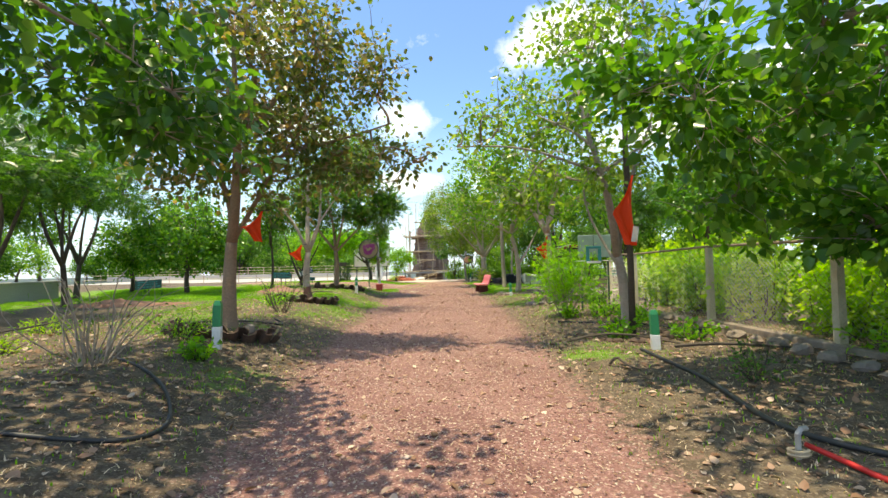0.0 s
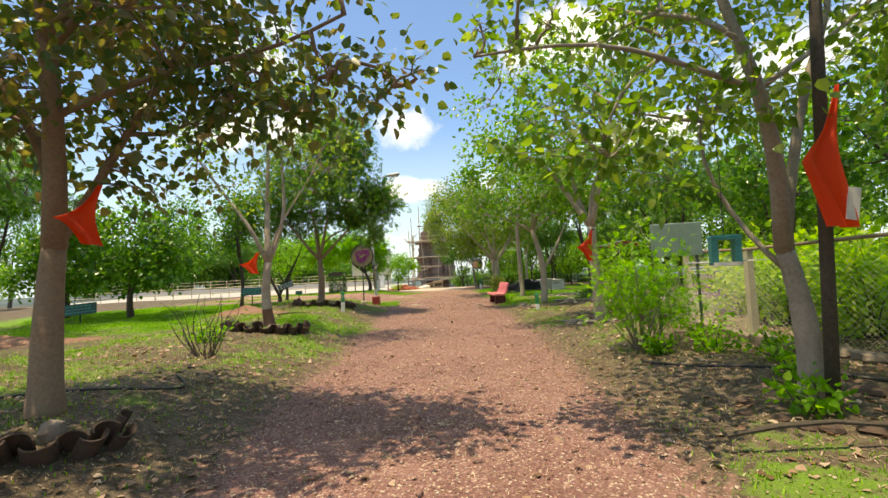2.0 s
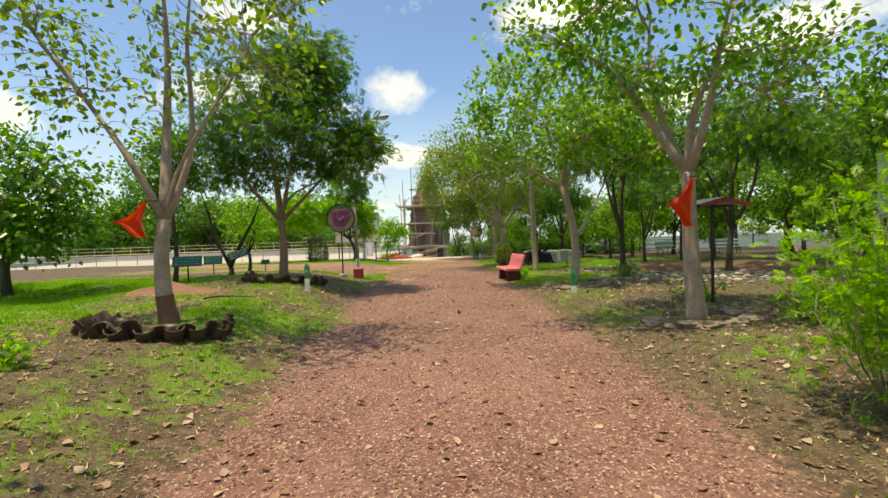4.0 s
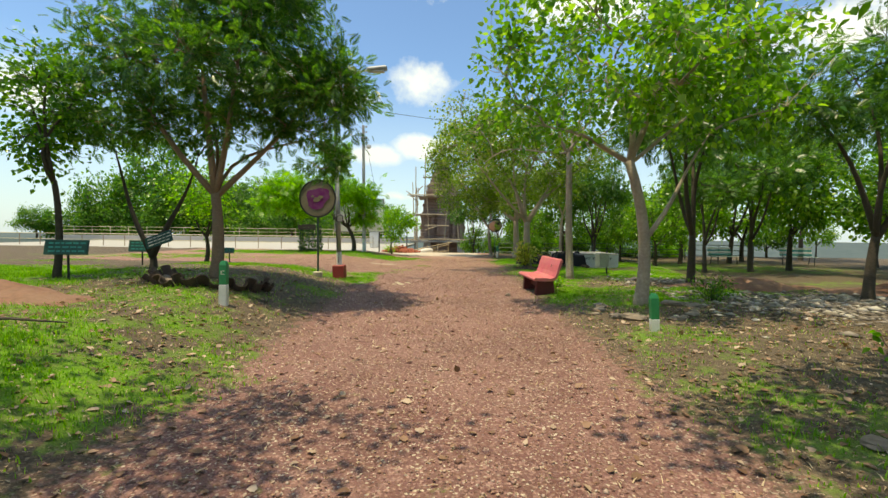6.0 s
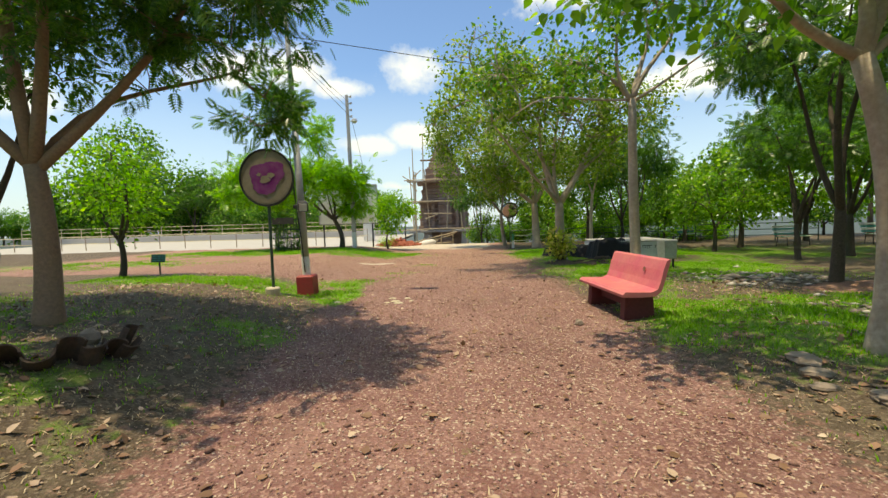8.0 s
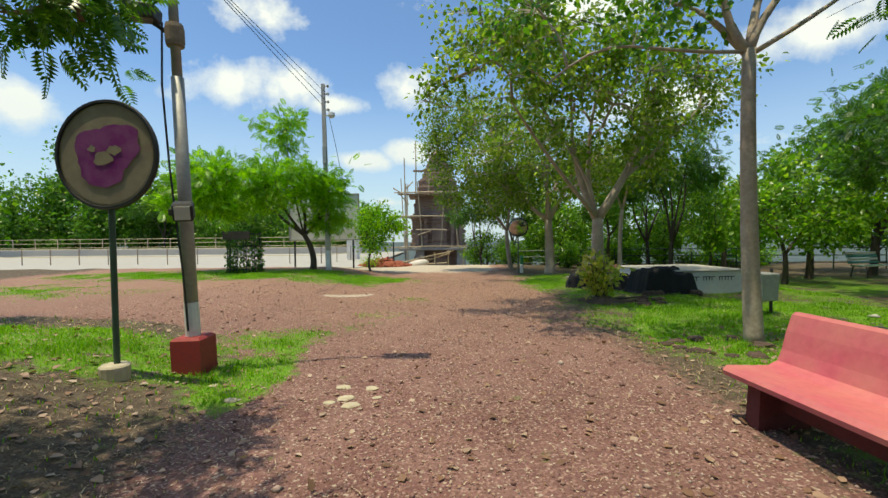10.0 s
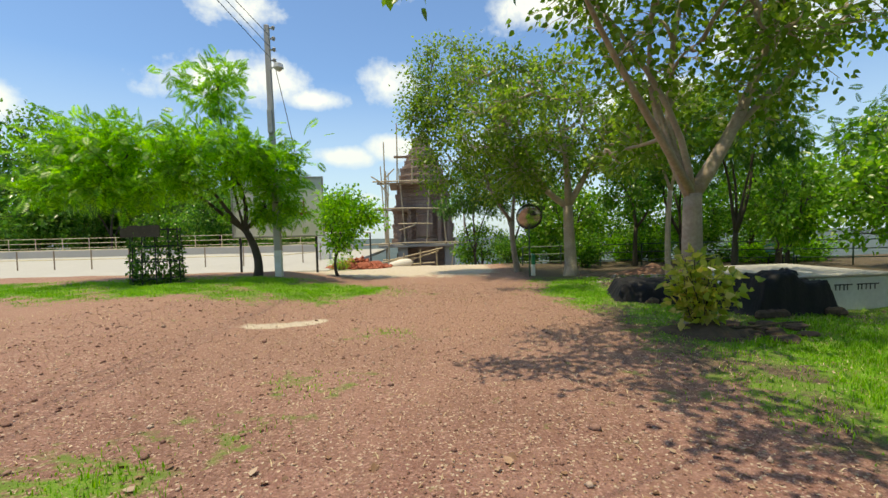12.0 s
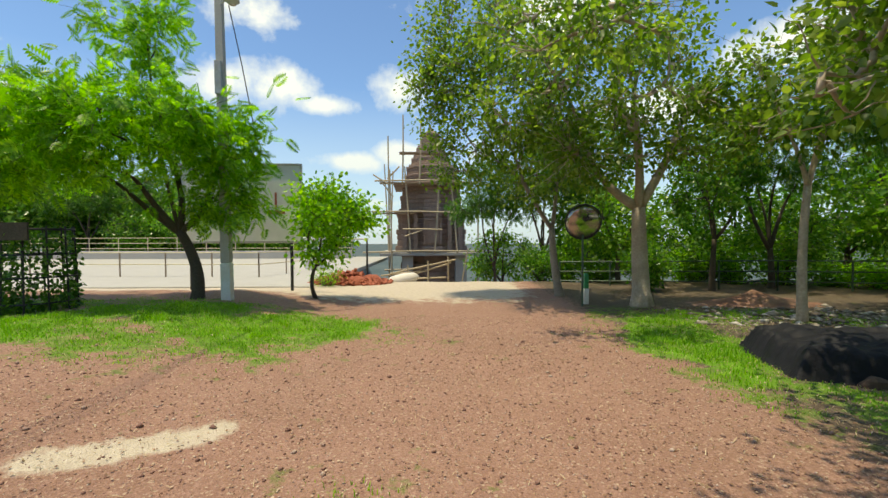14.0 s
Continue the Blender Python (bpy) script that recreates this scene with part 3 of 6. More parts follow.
sandc = mixed(nt, ramped(nt, n3.outputs[0], 0.3, 0.7), (0.44, 0.36, 0.28), (0.58, 0.50, 0.41))


def frayed(v, amount=0.7, rim=n3):
    """A mask whose rim is broken up by noise."""
    add = nt.nodes.new("ShaderNodeMath")
    add.operation = "MULTIPLY_ADD"
    add.inputs[1].default_value = 1.0
    nt.links.new(v, add.inputs[0])
    off = nt.nodes.new("ShaderNodeMapRange")
    off.inputs["From Min"].default_value, off.inputs["From Max"].default_value = 0.25, 0.75
    off.inputs["To Min"].default_value, off.inputs["To Max"].default_value = -amount / 2, amount / 2
    nt.links.new(rim.outputs[0], off.inputs[0])
    nt.links.new(off.outputs[0], add.inputs[2])
    return ramped(nt, add.outputs[0], 0.35, 0.65)


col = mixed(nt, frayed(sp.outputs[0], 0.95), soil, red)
col = mixed(nt, frayed(sp.outputs[2], 0.9, n6), col, sandc)
col = mixed(nt, frayed(sp.outputs[1], 1.3, n6), col, turf)
# distant plain: bluish haze is put into its base colour
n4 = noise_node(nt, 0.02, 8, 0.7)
far_haze = mixed(nt, ramped(nt, n4.outputs[0], 0.4, 0.62), (0.04, 0.07, 0.072), (0.085, 0.11, 0.105))
col = mixed(nt, at.outputs["Alpha"], col, far_haze)
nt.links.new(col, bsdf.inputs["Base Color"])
bsdf.inputs["Roughness"].default_value = 0.95
relief = mixed(nt, 0.5, n1.outputs[0], vor.outputs["Distance"])
bumped(nt, bsdf, relief, 0.8, 0.02)
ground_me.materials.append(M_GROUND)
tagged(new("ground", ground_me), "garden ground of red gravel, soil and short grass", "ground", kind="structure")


def on(x, y, dz=0.0):
    return (x, y, ground_at(x, y) + dz)


# ---- temple and far edge ----
def temple(at, turn):
    t = thing("temple_tower", "weathered red-brown stone temple tower in tiered courses under bamboo scaffolding", "temple", at, turn)
    rnd = random.Random(4)

    def tier(z0, z1, w0, w1, n, name):
        h = (z1 - z0) / n
        for i in range(n):
            w = w0 + (w1 - w0) * ((i + 0.5) / n)
            w += 0.16 * (i % 3 == 0) - 0.05 * (i % 3 == 1) + rnd.uniform(-0.03, 0.03)
            quarter = [(0.5, 0.13), (0.43, 0.13), (0.43, 0.25), (0.36, 0.25), (0.36, 0.36), (0.25, 0.36), (0.25, 0.43), (0.13, 0.43), (0.13, 0.5)]
            ring = []
            for sx, sy, back in ((1, 1, False), (-1, 1, True), (-1, -1, False), (1, -1, True)):
                ring += [(sx * x * w, sy * y * w) for x, y in (quarter[::-1] if back else quarter)]
            m = len(ring)
            s = Shape()
            za, zb = z0 + i * h, z0 + (i + 0.97) * h
            for z, k in ((za, 0.985), (za + 0.25 * h, 1.0), (zb - 0.25 * h, 1.0), (zb, 0.98)):
                s.v += [(x * k, y * k, z) for x, y in ring]
            for q in range(3):
                for k in range(m):
                    s.f.append((q * m + k, q * m + (k + 1) % m, (q + 1) * m + (k + 1) % m, (q + 1) * m + k))
            s.f += [tuple(range(m))[::-1], tuple(3 * m + k for k in range(m))]
            part(name, s, M_TEMPLE, t)
    tier(-4.0, 0.3, 4.3, 4.2, 8, "plinth_course")
    tier(0.55, 3.3, 5.0, 4.75, 7, "wall_course")
    tier(3.3, 5.1, 4.45, 4.15, 6, "wall_course")
    tier(5.2, 6.6, 3.95, 3.35, 7, "spire_course")
    tier(6.6, 8.0, 3.1, 2.0, 9, "spire_course")
    tier(8.0, 8.7, 1.8, 1.2, 4, "spire_course")
    part("cap_stone", Shape().lathe([(0.45, 8.7), (0.7, 8.85), (0.7, 9.0), (0.35, 9.2), (0.12, 9.4), (0.04, 9.7)]), M_TEMPLE, t)
    part("ledge_slab", Shape().box((-0.3, -0.1, 0.42), (6.4, 6.0, 0.22), bevel=0.03), M_CONC, t, "grey concrete ledge slab")
    part("cornice", Shape().box((-0.2, 0, 5.16), (4.9, 4.9, 0.14), taper=0.93, bevel=0.03), M_TEMPLE, t)
    part("lower_cornice", Shape().box((0, 0, 3.28), (5.2, 5.2, 0.12), taper=0.95, bevel=0.03), M_TEMPLE, t)
    for x in (-1.9, -1.15, 1.15, 1.9):
        part("pilaster", Shape().box((x, -2.05 if abs(x) > 1.5 else -2.3, 1.9), (0.28, 0.3, 2.5), bevel=0.04), M_TEMPLE, t)
    for x in (-1.7, 1.9):
        part("pier", Shape().box((x, -2.4, -1.9), (0.75, 0.6, 4.4)), M_CONC, t, "grey concrete pier")
    niche = Shape().box((0, -2.52, 1.9), (0.9, 0.1, 1.5)).box((0, -2.6, 2.75), (1.2, 0.2, 0.16)).box((-0.55, -2.58, 1.9), (0.14, 0.16, 1.6)).box((0.55, -2.58, 1.9), (0.14, 0.16, 1.6))
    part("niche", niche, M_TEMPLE, t)
    return t


def scaffold(at, turn):
    s = thing("scaffolding", "rough bamboo and plank scaffolding lashed round a stone tower", "scaffolding", at, turn)
    rnd = random.Random(9)
    for x, y, z0, z1 in ((-2.9, -3.0, -3, 8.2), (-2.7, -3.2, -3, 6.0), (-1.5, -3.1, .5, 6.2), (0.1, -3.1, .5, 6.6), (1.6, -3.1, .5, 6.0), (3.0, -2.9, -3, 5), (-3.1, -1.0, -3, 6.2), (-3.0, 1.0, -3, 7.0), (-2.0, -3.0, 5, 9.6), (-0.9, -3.1, 5, 9)):
        dx = rnd.uniform(-0.5, 0.5)
        part("upright", Shape().tube([(x, y, z0), (x + dx * 0.5 + 0.03, y, (z0 + z1) / 2), (x + dx, y + 0.15, z1)], [0.06, 0.055, 0.045], 6), M_BAMBOO, s)
    for z, x0, x1 in ((0.62, -4.6, 3.4), (2.05, -2.0, 0.6), (3.2, -4.0, 2.6), (5.25, -3.8, 2.8), (-0.6, -3.2, -0.8), (-1.2, -3.4, 0.4)):
        part("crossbar", Shape().tube([(x0, -3.15, z + rnd.uniform(-.06, .06)), ((x0 + x1) / 2, -3.2, z + 0.03), (x1, -3.15, z + rnd.uniform(-.12, .12))], 0.055, 6), M_BAMBOO, s)
    for z, x0, x1 in ((3.12, -3.9, -1.2), (5.12, -3.5, 1.8), (7.1, -2.2, 1.2)):
        part("plank", Shape().box(((x0 + x1) / 2, -2.75, z), (x1 - x0, 0.7, 0.07)), M_WOOD, s, "grey weathered plank")
    for a, b in (((-2.9, -3.2, 5.0), (-3.9, -3.3, 5.6)), ((-2.6, -3.2, 4.2), (-3.4, -3.2, 5.2)), ((1.6, -3.4, -3), (2.3, -3.2, 0.8)), ((-1.9, -3.2, 1.6), (-0.7, -3.2, 2.0)), ((-3.0, -2.8, 5.4), (-2.2, -2.9, 6.2))):
        part("brace", Shape().tube([a, b], 0.05, 6), M_BAMBOO, s)
    return s


temple((-1.9, 59.5, 0.0), 4)
scaffold((-1.9, 59.5, 0.0), 4)


def railing(name, label, pts, h, mat_post, mat_rail, rails, gap=2.0, group="", rp=0.03, rr=0.022):
    e = thing(name, label, "railing", group=group)
    for a, b in zip(pts, pts[1:]):
        a, b = Vector(a), Vector(b)
        n = max(1, round((b - a).length / gap))
        for i in range(n + 1):
            p = a.lerp(b, i / n)
            part("post", Shape().tube([p - Vector((0, 0, .1)), p + Vector((0, 0, h))], rp, 6), mat_post, e)
        for k in rails:
            part("rail", Shape().tube([a + Vector((0, 0, h * k)), b + Vector((0, 0, h * k))], rr, 6), mat_rail, e)
    return e


# concrete forecourt at the edge of the hill
fc = Shape().box((-24, 53.0, -0.16), (37, 21.6, 0.22), bevel=0.02)
tagged(part("terrace", fc, M_CONC), "pale concrete forecourt slab at the hill's edge", "terrace", kind="structure")
railing("terrace_railing", "low cream and rust pipe railing along the forecourt", [(-40, 47.5, -0.06), (-8.6, 45.6, -0.06), (-7.6, 49.0, -0.06)], 1.0, M_WOOD, M_RAIL, (1.0, 0.52))
railing("outer_railing", "long cream pipe railing on the outer parapet", [(-48, 61.0, 0.55), (-8.0, 61.0, 0.55)], 1.0, M_RAIL, M_RAIL, (1.0, 0.6, 0.2), 2.2)
tagged(part("parapet", Shape().box((-28, 61.0, 0.2), (40, 0.3, 0.7), bevel=0.03), M_CONC), "low grey concrete parapet under the outer railing", "parapet", kind="structure")
g = thing("gate_pillar", "white-painted square masonry pillar at the railing's end", "pillar", (-7.7, 50.2, -0.05))
part("shaft", Shape().box((0, 0, 0.75), (0.75, 0.75, 1.5), bevel=0.03), M_WHITE, g)
part("cap", Shape().box((0, 0, 1.55), (0.9, 0.9, 0.12), bevel=0.03), M_WHITE, g)
railing("garden_railing", "thin dark green pipe railing at the garden's edge", [(2.8, 42.5, -0.25), (9, 41.0, -0.15), (18, 38.5, -0.1)], 0.95, M_GREENPIPE, M_GREENPIPE, (1.0, 0.66, 0.33), 1.8)


def brick_pile(at):
    """A loose heap of separate bricks."""
    e = thing("brick_pile", "loose heap of broken red bricks", "brick pile", at)
    rnd = random.Random(3)
    me = Shape().box((0, 0, 0), (0.22, 0.105, 0.07), bevel=0.006).mesh("brick")
    me.materials.append(M_BRICK)
    core = Shape()
    for k in range(9):
        core.rock((rnd.uniform(-.9, .9), rnd.uniform(-.4, .4), 0.05), (0.9, 0.6, 0.42), rnd)
    part("rubble_core", core, M_BRICK, e)
    for k in range(230):
        a, q = rnd.uniform(0, 6.28), math.sqrt(rnd.random())
        x, y = 1.45 * q * math.cos(a), 0.75 * q * math.sin(a)
        z = 0.04 + 0.46 * (1 - q) * rnd.uniform(0.6, 1.1) * (0.6 + 0.4 * (x < 0.4))
        b = part("brick", me, M_BRICK, e)
        b.matrix_local = pose(x, y, z, rnd.uniform(-40, 40), rnd.uniform(-40, 40), rnd.uniform(0, 180))
    return e


brick_pile((-4.4, 43.4, -0.1))
rb = thing("bamboo_barrier", "loose bamboo rails leaning across the path's end", "barrier", (-2.2, 45.0, -0.25))
rnd = random.Random(5)
for a, b in (((-1.2, 0, 0.0), (1.4, .4, 0.75)), ((-1.0, 0.1, 0.35), (1.6, .3, 0.9)), ((-0.8, 0.2, 0.1), (1.2, .1, 0.2)), ((-.3, 0, -.2), (-.3, 0, .7)), ((.5, 0.1, -.2), (.5, .1, .85)), ((1.3, .3, -.2), (1.3, .3, 1.0)), ((-1.4, .3, 0.25), (0.2, .2, .45))):
    part("pole", Shape().tube([a, b], 0.035, 6), M_BAMBOO, rb)
e = thing("cloth_bundle", "pale crumpled sack lying on the ground", "sack", (-2.6, 44.3, -0.2))
part("sack", Shape().lathe([(0.05, -0.6), (0.2, -0.5), (0.24, 0), (0.18, 0.45), (0.04, 0.6)], (0, 0, 0.15), 10, pose(0, 0, 0, 0, 80, 20).to_3x3()), M_FLAGW, e, smooth=True)
lp = thing("path_lamp", "slim dark lamp post with a flat head", "street lamp", (-4.2, 45.6, -0.3))
part("post", Shape().tube([(0, 0, 0), (0, 0, 1.75)], [0.05, 0.035], 8), M_IRON, lp)
part("lamp_head", Shape().box((-0.25, 0, 1.78), (0.6, 0.22, 0.06), bevel=0.02), M_STEEL, lp)


# ---- tall poles, signs ----
def lamp_pole(at):
    e = thing("lamp_pole", "grey steel lamp pole with white foot in a red concrete block", "street lamp", at, 0, tilt=(0, -1.8))
    part("base_block", Shape().box((0, 0, 0.18), (0.34, 0.34, 0.5), bevel=0.03), M_REDPAINT, e, "red painted concrete block")
    part("white_foot", Shape().tube([(0, 0, 0.3), (0, 0, 0.82)], [0.083, 0.08], 14), M_WHITE, e, "white painted foot of the pole")
    part("shaft", Shape().tube([(0, 0, 0.8), (0, 0, 2.2), (0, 0, 3.4)], [0.075, 0.072, 0.068], 14).tube([(0, 0, 3.4), (0, 0, 6.0)], [0.055, 0.045], 12), M_STEEL, e, smooth=True)
    part("arm", Shape().tube([(0, 0, 5.9), (0.25, 0.03, 6.15), (0.7, 0.08, 6.3), (1.02, 0.12, 6.36)], 0.03, 8), M_STEEL, e)
    h = part("lamp_head", Shape().box((1.3, 0.16, 6.4), (0.62, 0.26, 0.13), pose(0, 0, 0, 0, -6, 6).to_3x3(), bevel=0.05), M_STEEL, e, "long cobra-head lamp")
    part("lens", Shape().box((1.34, 0.16, 6.32), (0.36, 0.18, 0.05), bevel=0.02), M_GLASSY, h)
    part("bracket", Shape().box((-0.02, -0.09, 1.86), (0.2, 0.08, 0.08), bevel=0.01), M_IRON, e)
    fl = part("floodlight", Shape().box((0.1, -0.2, 1.86), (0.2, 0.16, 0.2), pose(0, 0, 0, 20, 0, 25).to_3x3(), bevel=0.02), M_IRON, e, "black floodlight box")
    part("glass", Shape().box((0.14, -0.29, 1.83), (0.15, 0.012, 0.15), pose(0, 0, 0, 20, 0, 25).to_3x3()), M_GLASSY, fl)
    part("camera_box", Shape().box((-0.3, -0.1, 4.1), (0.34, 0.2, 0.17), pose(0, 0, 0, 0, 5, 10).to_3x3(), bevel=0.02).tube([(-0.2, -.05, 4.0), (0, 0, 3.85)], 0.025, 6), M_IRON, e, "black floodlight box on an arm")
    part("clamp", Shape().lathe([(0.09, 3.75), (0.1, 3.8), (0.1, 3.95), (0.09, 4.0)], n=12), M_WOOD, e)
    part("cable", Shape().tube([(-0.1, -0.06, 4.0), (-0.13, -0.08, 3.3), (-0.11, -0.07, 2.4), (-0.08, -.07, 1.9), (-.02, -.09, 1.2), (0.0, -.09, .5)], 0.012, 5), M_HOSE, e)
    return e


lamp_pole(on(-3.76, 24.75, -0.02))


def round_sign(at):
    e = thing("round_sign", "round dark-rimmed sign with faded magenta print on a post", "sign", at, -4)
    part("foot", Shape().lathe([(0.13, -0.1), (0.14, 0.14), (0.12, 0.16)], n=14), M_POSTC, e, "small round concrete foot")
    part("post", Shape().tube([(0, 0.03, 0.1), (0, 0.03, 2.2)], 0.03, 10), M_GREENPIPE, e)
    turn = pose(0, 0, 0, 90).to_3x3()
    part("rim", Shape().lathe([(0.5, -0.03), (0.55, -0.03), (0.565, 0.0), (0.555, 0.03), (0.53, 0.03), (0.525, 0.006)], (0, 0, 2.32), 48, turn), M_IRON, e, "dark round rim", smooth=False)
    face = part("face", Shape().lathe([(0.522, 0.011), (0.5, 0.014), (0.02, 0.018)], (0, 0, 2.32), 48, turn), M_SIGNFACE, e)
    pr = Shape()
    n = 40
    rr = random.Random(2)
    o = [(0.38 + 0.05 * math.sin(3 * a) + rr.uniform(-.03, .03)) * (1 - 0.12 * math.cos(2 * a + 1)) for a in [6.283 * k / n for k in range(n)]]
    for k in range(n):
        a = 6.283 * k / n
        pr.v.append((o[k] * math.cos(a) * 0.95, -0.024, 2.33 + o[k] * math.sin(a) * 0.78))
    pr.v.append((0, -0.025, 2.33))
    pr.f = [(k, (k + 1) % n, n) for k in range(n)]
    part("print", pr, M_MAGENTA, face, "faded magenta print")
    for cx, cz, q in ((-0.02, 2.28, 0.1), (0.1, 2.36, 0.07), (-0.14, 2.38, 0.05)):
        s = Shape()
        s.v = [(cx + q * rr.uniform(0.6, 1.3) * math.cos(6.283 * k / 14), -0.03, cz + q * rr.uniform(0.5, 0.9) * math.sin(6.283 * k / 14)) for k in range(14)]
        s.f = [tuple(range(14))]
        part("worn_patch", s, M_SIGNFACE, face, "pale worn patch in the print")
    return e


round_sign(on(-4.27, 24.2, -0.02))


def utility_pole(at):
    e = thing("utility_pole", "tall grey concrete utility pole with insulators and a lamp", "utility pole", at, tilt=(0, -0.7))
    part("shaft", Shape().box((0, 0, 4.2), (0.19, 0.16, 6.8), taper=0.7, bevel=0.02), M_CONC, e)
    part("white_foot", Shape().box((0, 0, 0.35), (0.20, 0.17, 0.9), bevel=0.02), M_WHITE, e, "white painted foot")
    for k in range(4):
        i = part("insulator", Shape().tube([(0.07, 0, 7.5 - 0.32 * k), (0.16, 0, 7.5 - 0.32 * k)], 0.02, 6).lathe([(0.03, -.05), (0.06, -.02), (0.04, 0), (0.06, .03), (0.03, .06)], (0.19, 0, 7.5 - 0.32 * k), 8), M_STEEL, e)
    part("lamp", Shape().tube([(0.05, -0.05, 6.25), (0.3, -0.15, 6.35)], 0.02, 6).lathe([(0.05, 0.1), (0.13, 0.06), (0.15, -0.06), (0.06, -0.14)], (0.36, -0.18, 6.3), 12), M_GLASSY, e, "pale round lamp")
    part("box", Shape().box((0, -0.12, 4.7), (0.13, 0.08, 0.7), bevel=0.01), M_STEEL, e)
    part("stay_cable", Shape().tube([(0.25, -.1, 6.2), (0.5, -.1, 4.9), (0.75, -.1, 3.4)], 0.012, 4), M_HOSE, e)
    return e


upole = on(-5.8, 37.4)
utility_pole(upole)
wr = thing("overhead_wires", "thin dark overhead power lines", "power line")
for k, (tx, tz) in enumerate(((-7.5, 11.5), (-6.6, 11.8), (-5.8, 12.0))):
    a, b = Vector((-5.75, 37.2, 7.4 - 0.32 * k)), Vector((tx + 1.0, 2.0, 7.6 - 0.1 * k))
    part("wire", Shape().tube([a.lerp(b, i / 12) - Vector((0, 0, 1.6 * math.sin(math.pi * i / 12) * 0.25)) for i in range(13)], 0.009, 4), M_HOSE, wr)
part("wire", Shape().tube([(-3.78, 24.75, 5.3), (2.0, 27.5, 5.2), (3.5, 26.1, 5.4)], 0.008, 4), M_HOSE, wr)


def hoarding(at):
    e = thing("hoarding", "large faded blank white hoarding on two dark posts", "billboard", at, 2)
    part("panel", Shape().box((0, 0, 2.45), (3.3, 0.05, 2.15), bevel=0.01), M_BOARD, e)
    fr = Shape().box((0, -.02, 3.54), (3.36, 0.08, 0.05)).box((0, -.02, 1.36), (3.36, 0.08, 0.05)).box((-1.66, -.02, 2.45), (0.05, 0.08, 2.2)).box((1.66, -.02, 2.45), (0.05, 0.08, 2.2))
    part("frame", fr, M_STEEL, e)
    for x in (-1.45, 1.35):
        part("post", Shape().tube([(x, 0.06, -0.2), (x, 0.06, 3.5)], 0.045, 8), M_IRON, e)
    part("emblem", Shape().box((0.95, -0.031, 2.2), (0.5, 0.008, 0.1)).box((0.95, -0.031, 2.5), (0.06, 0.008, 0.5)), M_BRICK, e, "faded brown emblem")
    return e


hoarding(on(-6.8, 40.3))


def tree_guard(at):
    e = thing("tree_guard", "rusty iron tree guard with creepers growing through it", "tree guard", at)
    r = 0.62
    for k in range(12):
        a = 6.283 * k / 12
        part("bar", Shape().tube([(r * math.cos(a), r * math.sin(a), -0.05), (r * math.cos(a) * 0.92, r * math.sin(a) * 0.92, 1.5)], 0.016, 5), M_IRON, e)
    for z in (0.15, 0.6, 1.0, 1.45):
        q = r * (1 - 0.08 * z / 1.5)
        part("hoop", Shape().tube([(q * math.cos(a), q * math.sin(a), z) for a in np.linspace(0, 6.283, 25)], 0.016, 5), M_IRON, e)
    rng = np.random.default_rng(8)
    a = rng.uniform(0, 6.283, 2200)
    z = rng.uniform(0, 1.0, 2200) ** 1.4 * 1.4
    pos = np.stack([np.cos(a) * rng.uniform(.4, .68, 2200), np.sin(a) * rng.uniform(.4, .68, 2200), z], 1)
    part("creeper", leaves_mesh("creeper", pos, pos * [1, 1, 0], 0.085, rng, HEART), M_LEAF_DARK, e, "dark green creeper leaves")
    part("sign_plate", Shape().box((0, -0.62, 1.4), (1.0, 0.03, 0.3)), M_BARK_DARK, e, "dark brown plate")
    return e


tree_guard(on(-8.6, 36.0))


# ---- small garden furniture ----
def bollard(at, turn=0, tilt=(0, 0), mark=False):
    e = thing("bollard", "square concrete marker post painted white below and green above", "bollard", at, turn, "marker posts along the path", tilt=tilt)
    part("white_base", Shape().box((0, 0, 0.13), (0.112, 0.102, 0.5), bevel=0.008), M_WHITE, e, "chipped white paint")
    s = Shape().box((0, 0, 0.535), (0.108, 0.098, 0.31), bevel=0.006)
    s.box((0, 0, 0.72), (0.108, 0.098, 0.06), taper=0.62)
    part("green_top", s, M_GREEN, e, "green painted top")
    if mark:
        part("number_mark", Shape().box((-0.02, -0.051, 0.57), (0.014, 0.004, 0.06)).box((0.014, -0.051, 0.595), (0.03, 0.004, 0.014)).box((0.014, -0.051, 0.545), (0.03, 0.004, 0.014)), M_FLAGW, e, "worn white digits")
    return e


bollard(on(-3.3, 6.2, -0.06), 12, (0, 1))
bollard(on(3.15, 6.45, -0.16), -10, (0, -2))
bollard(on(-3.76, 18.2, -0.06), 6, (0, 1), True)
bollard(on(2.78, 17.95, -0.2), -5, (0, -3))
bollard(on(2.35, 38.6), 8)


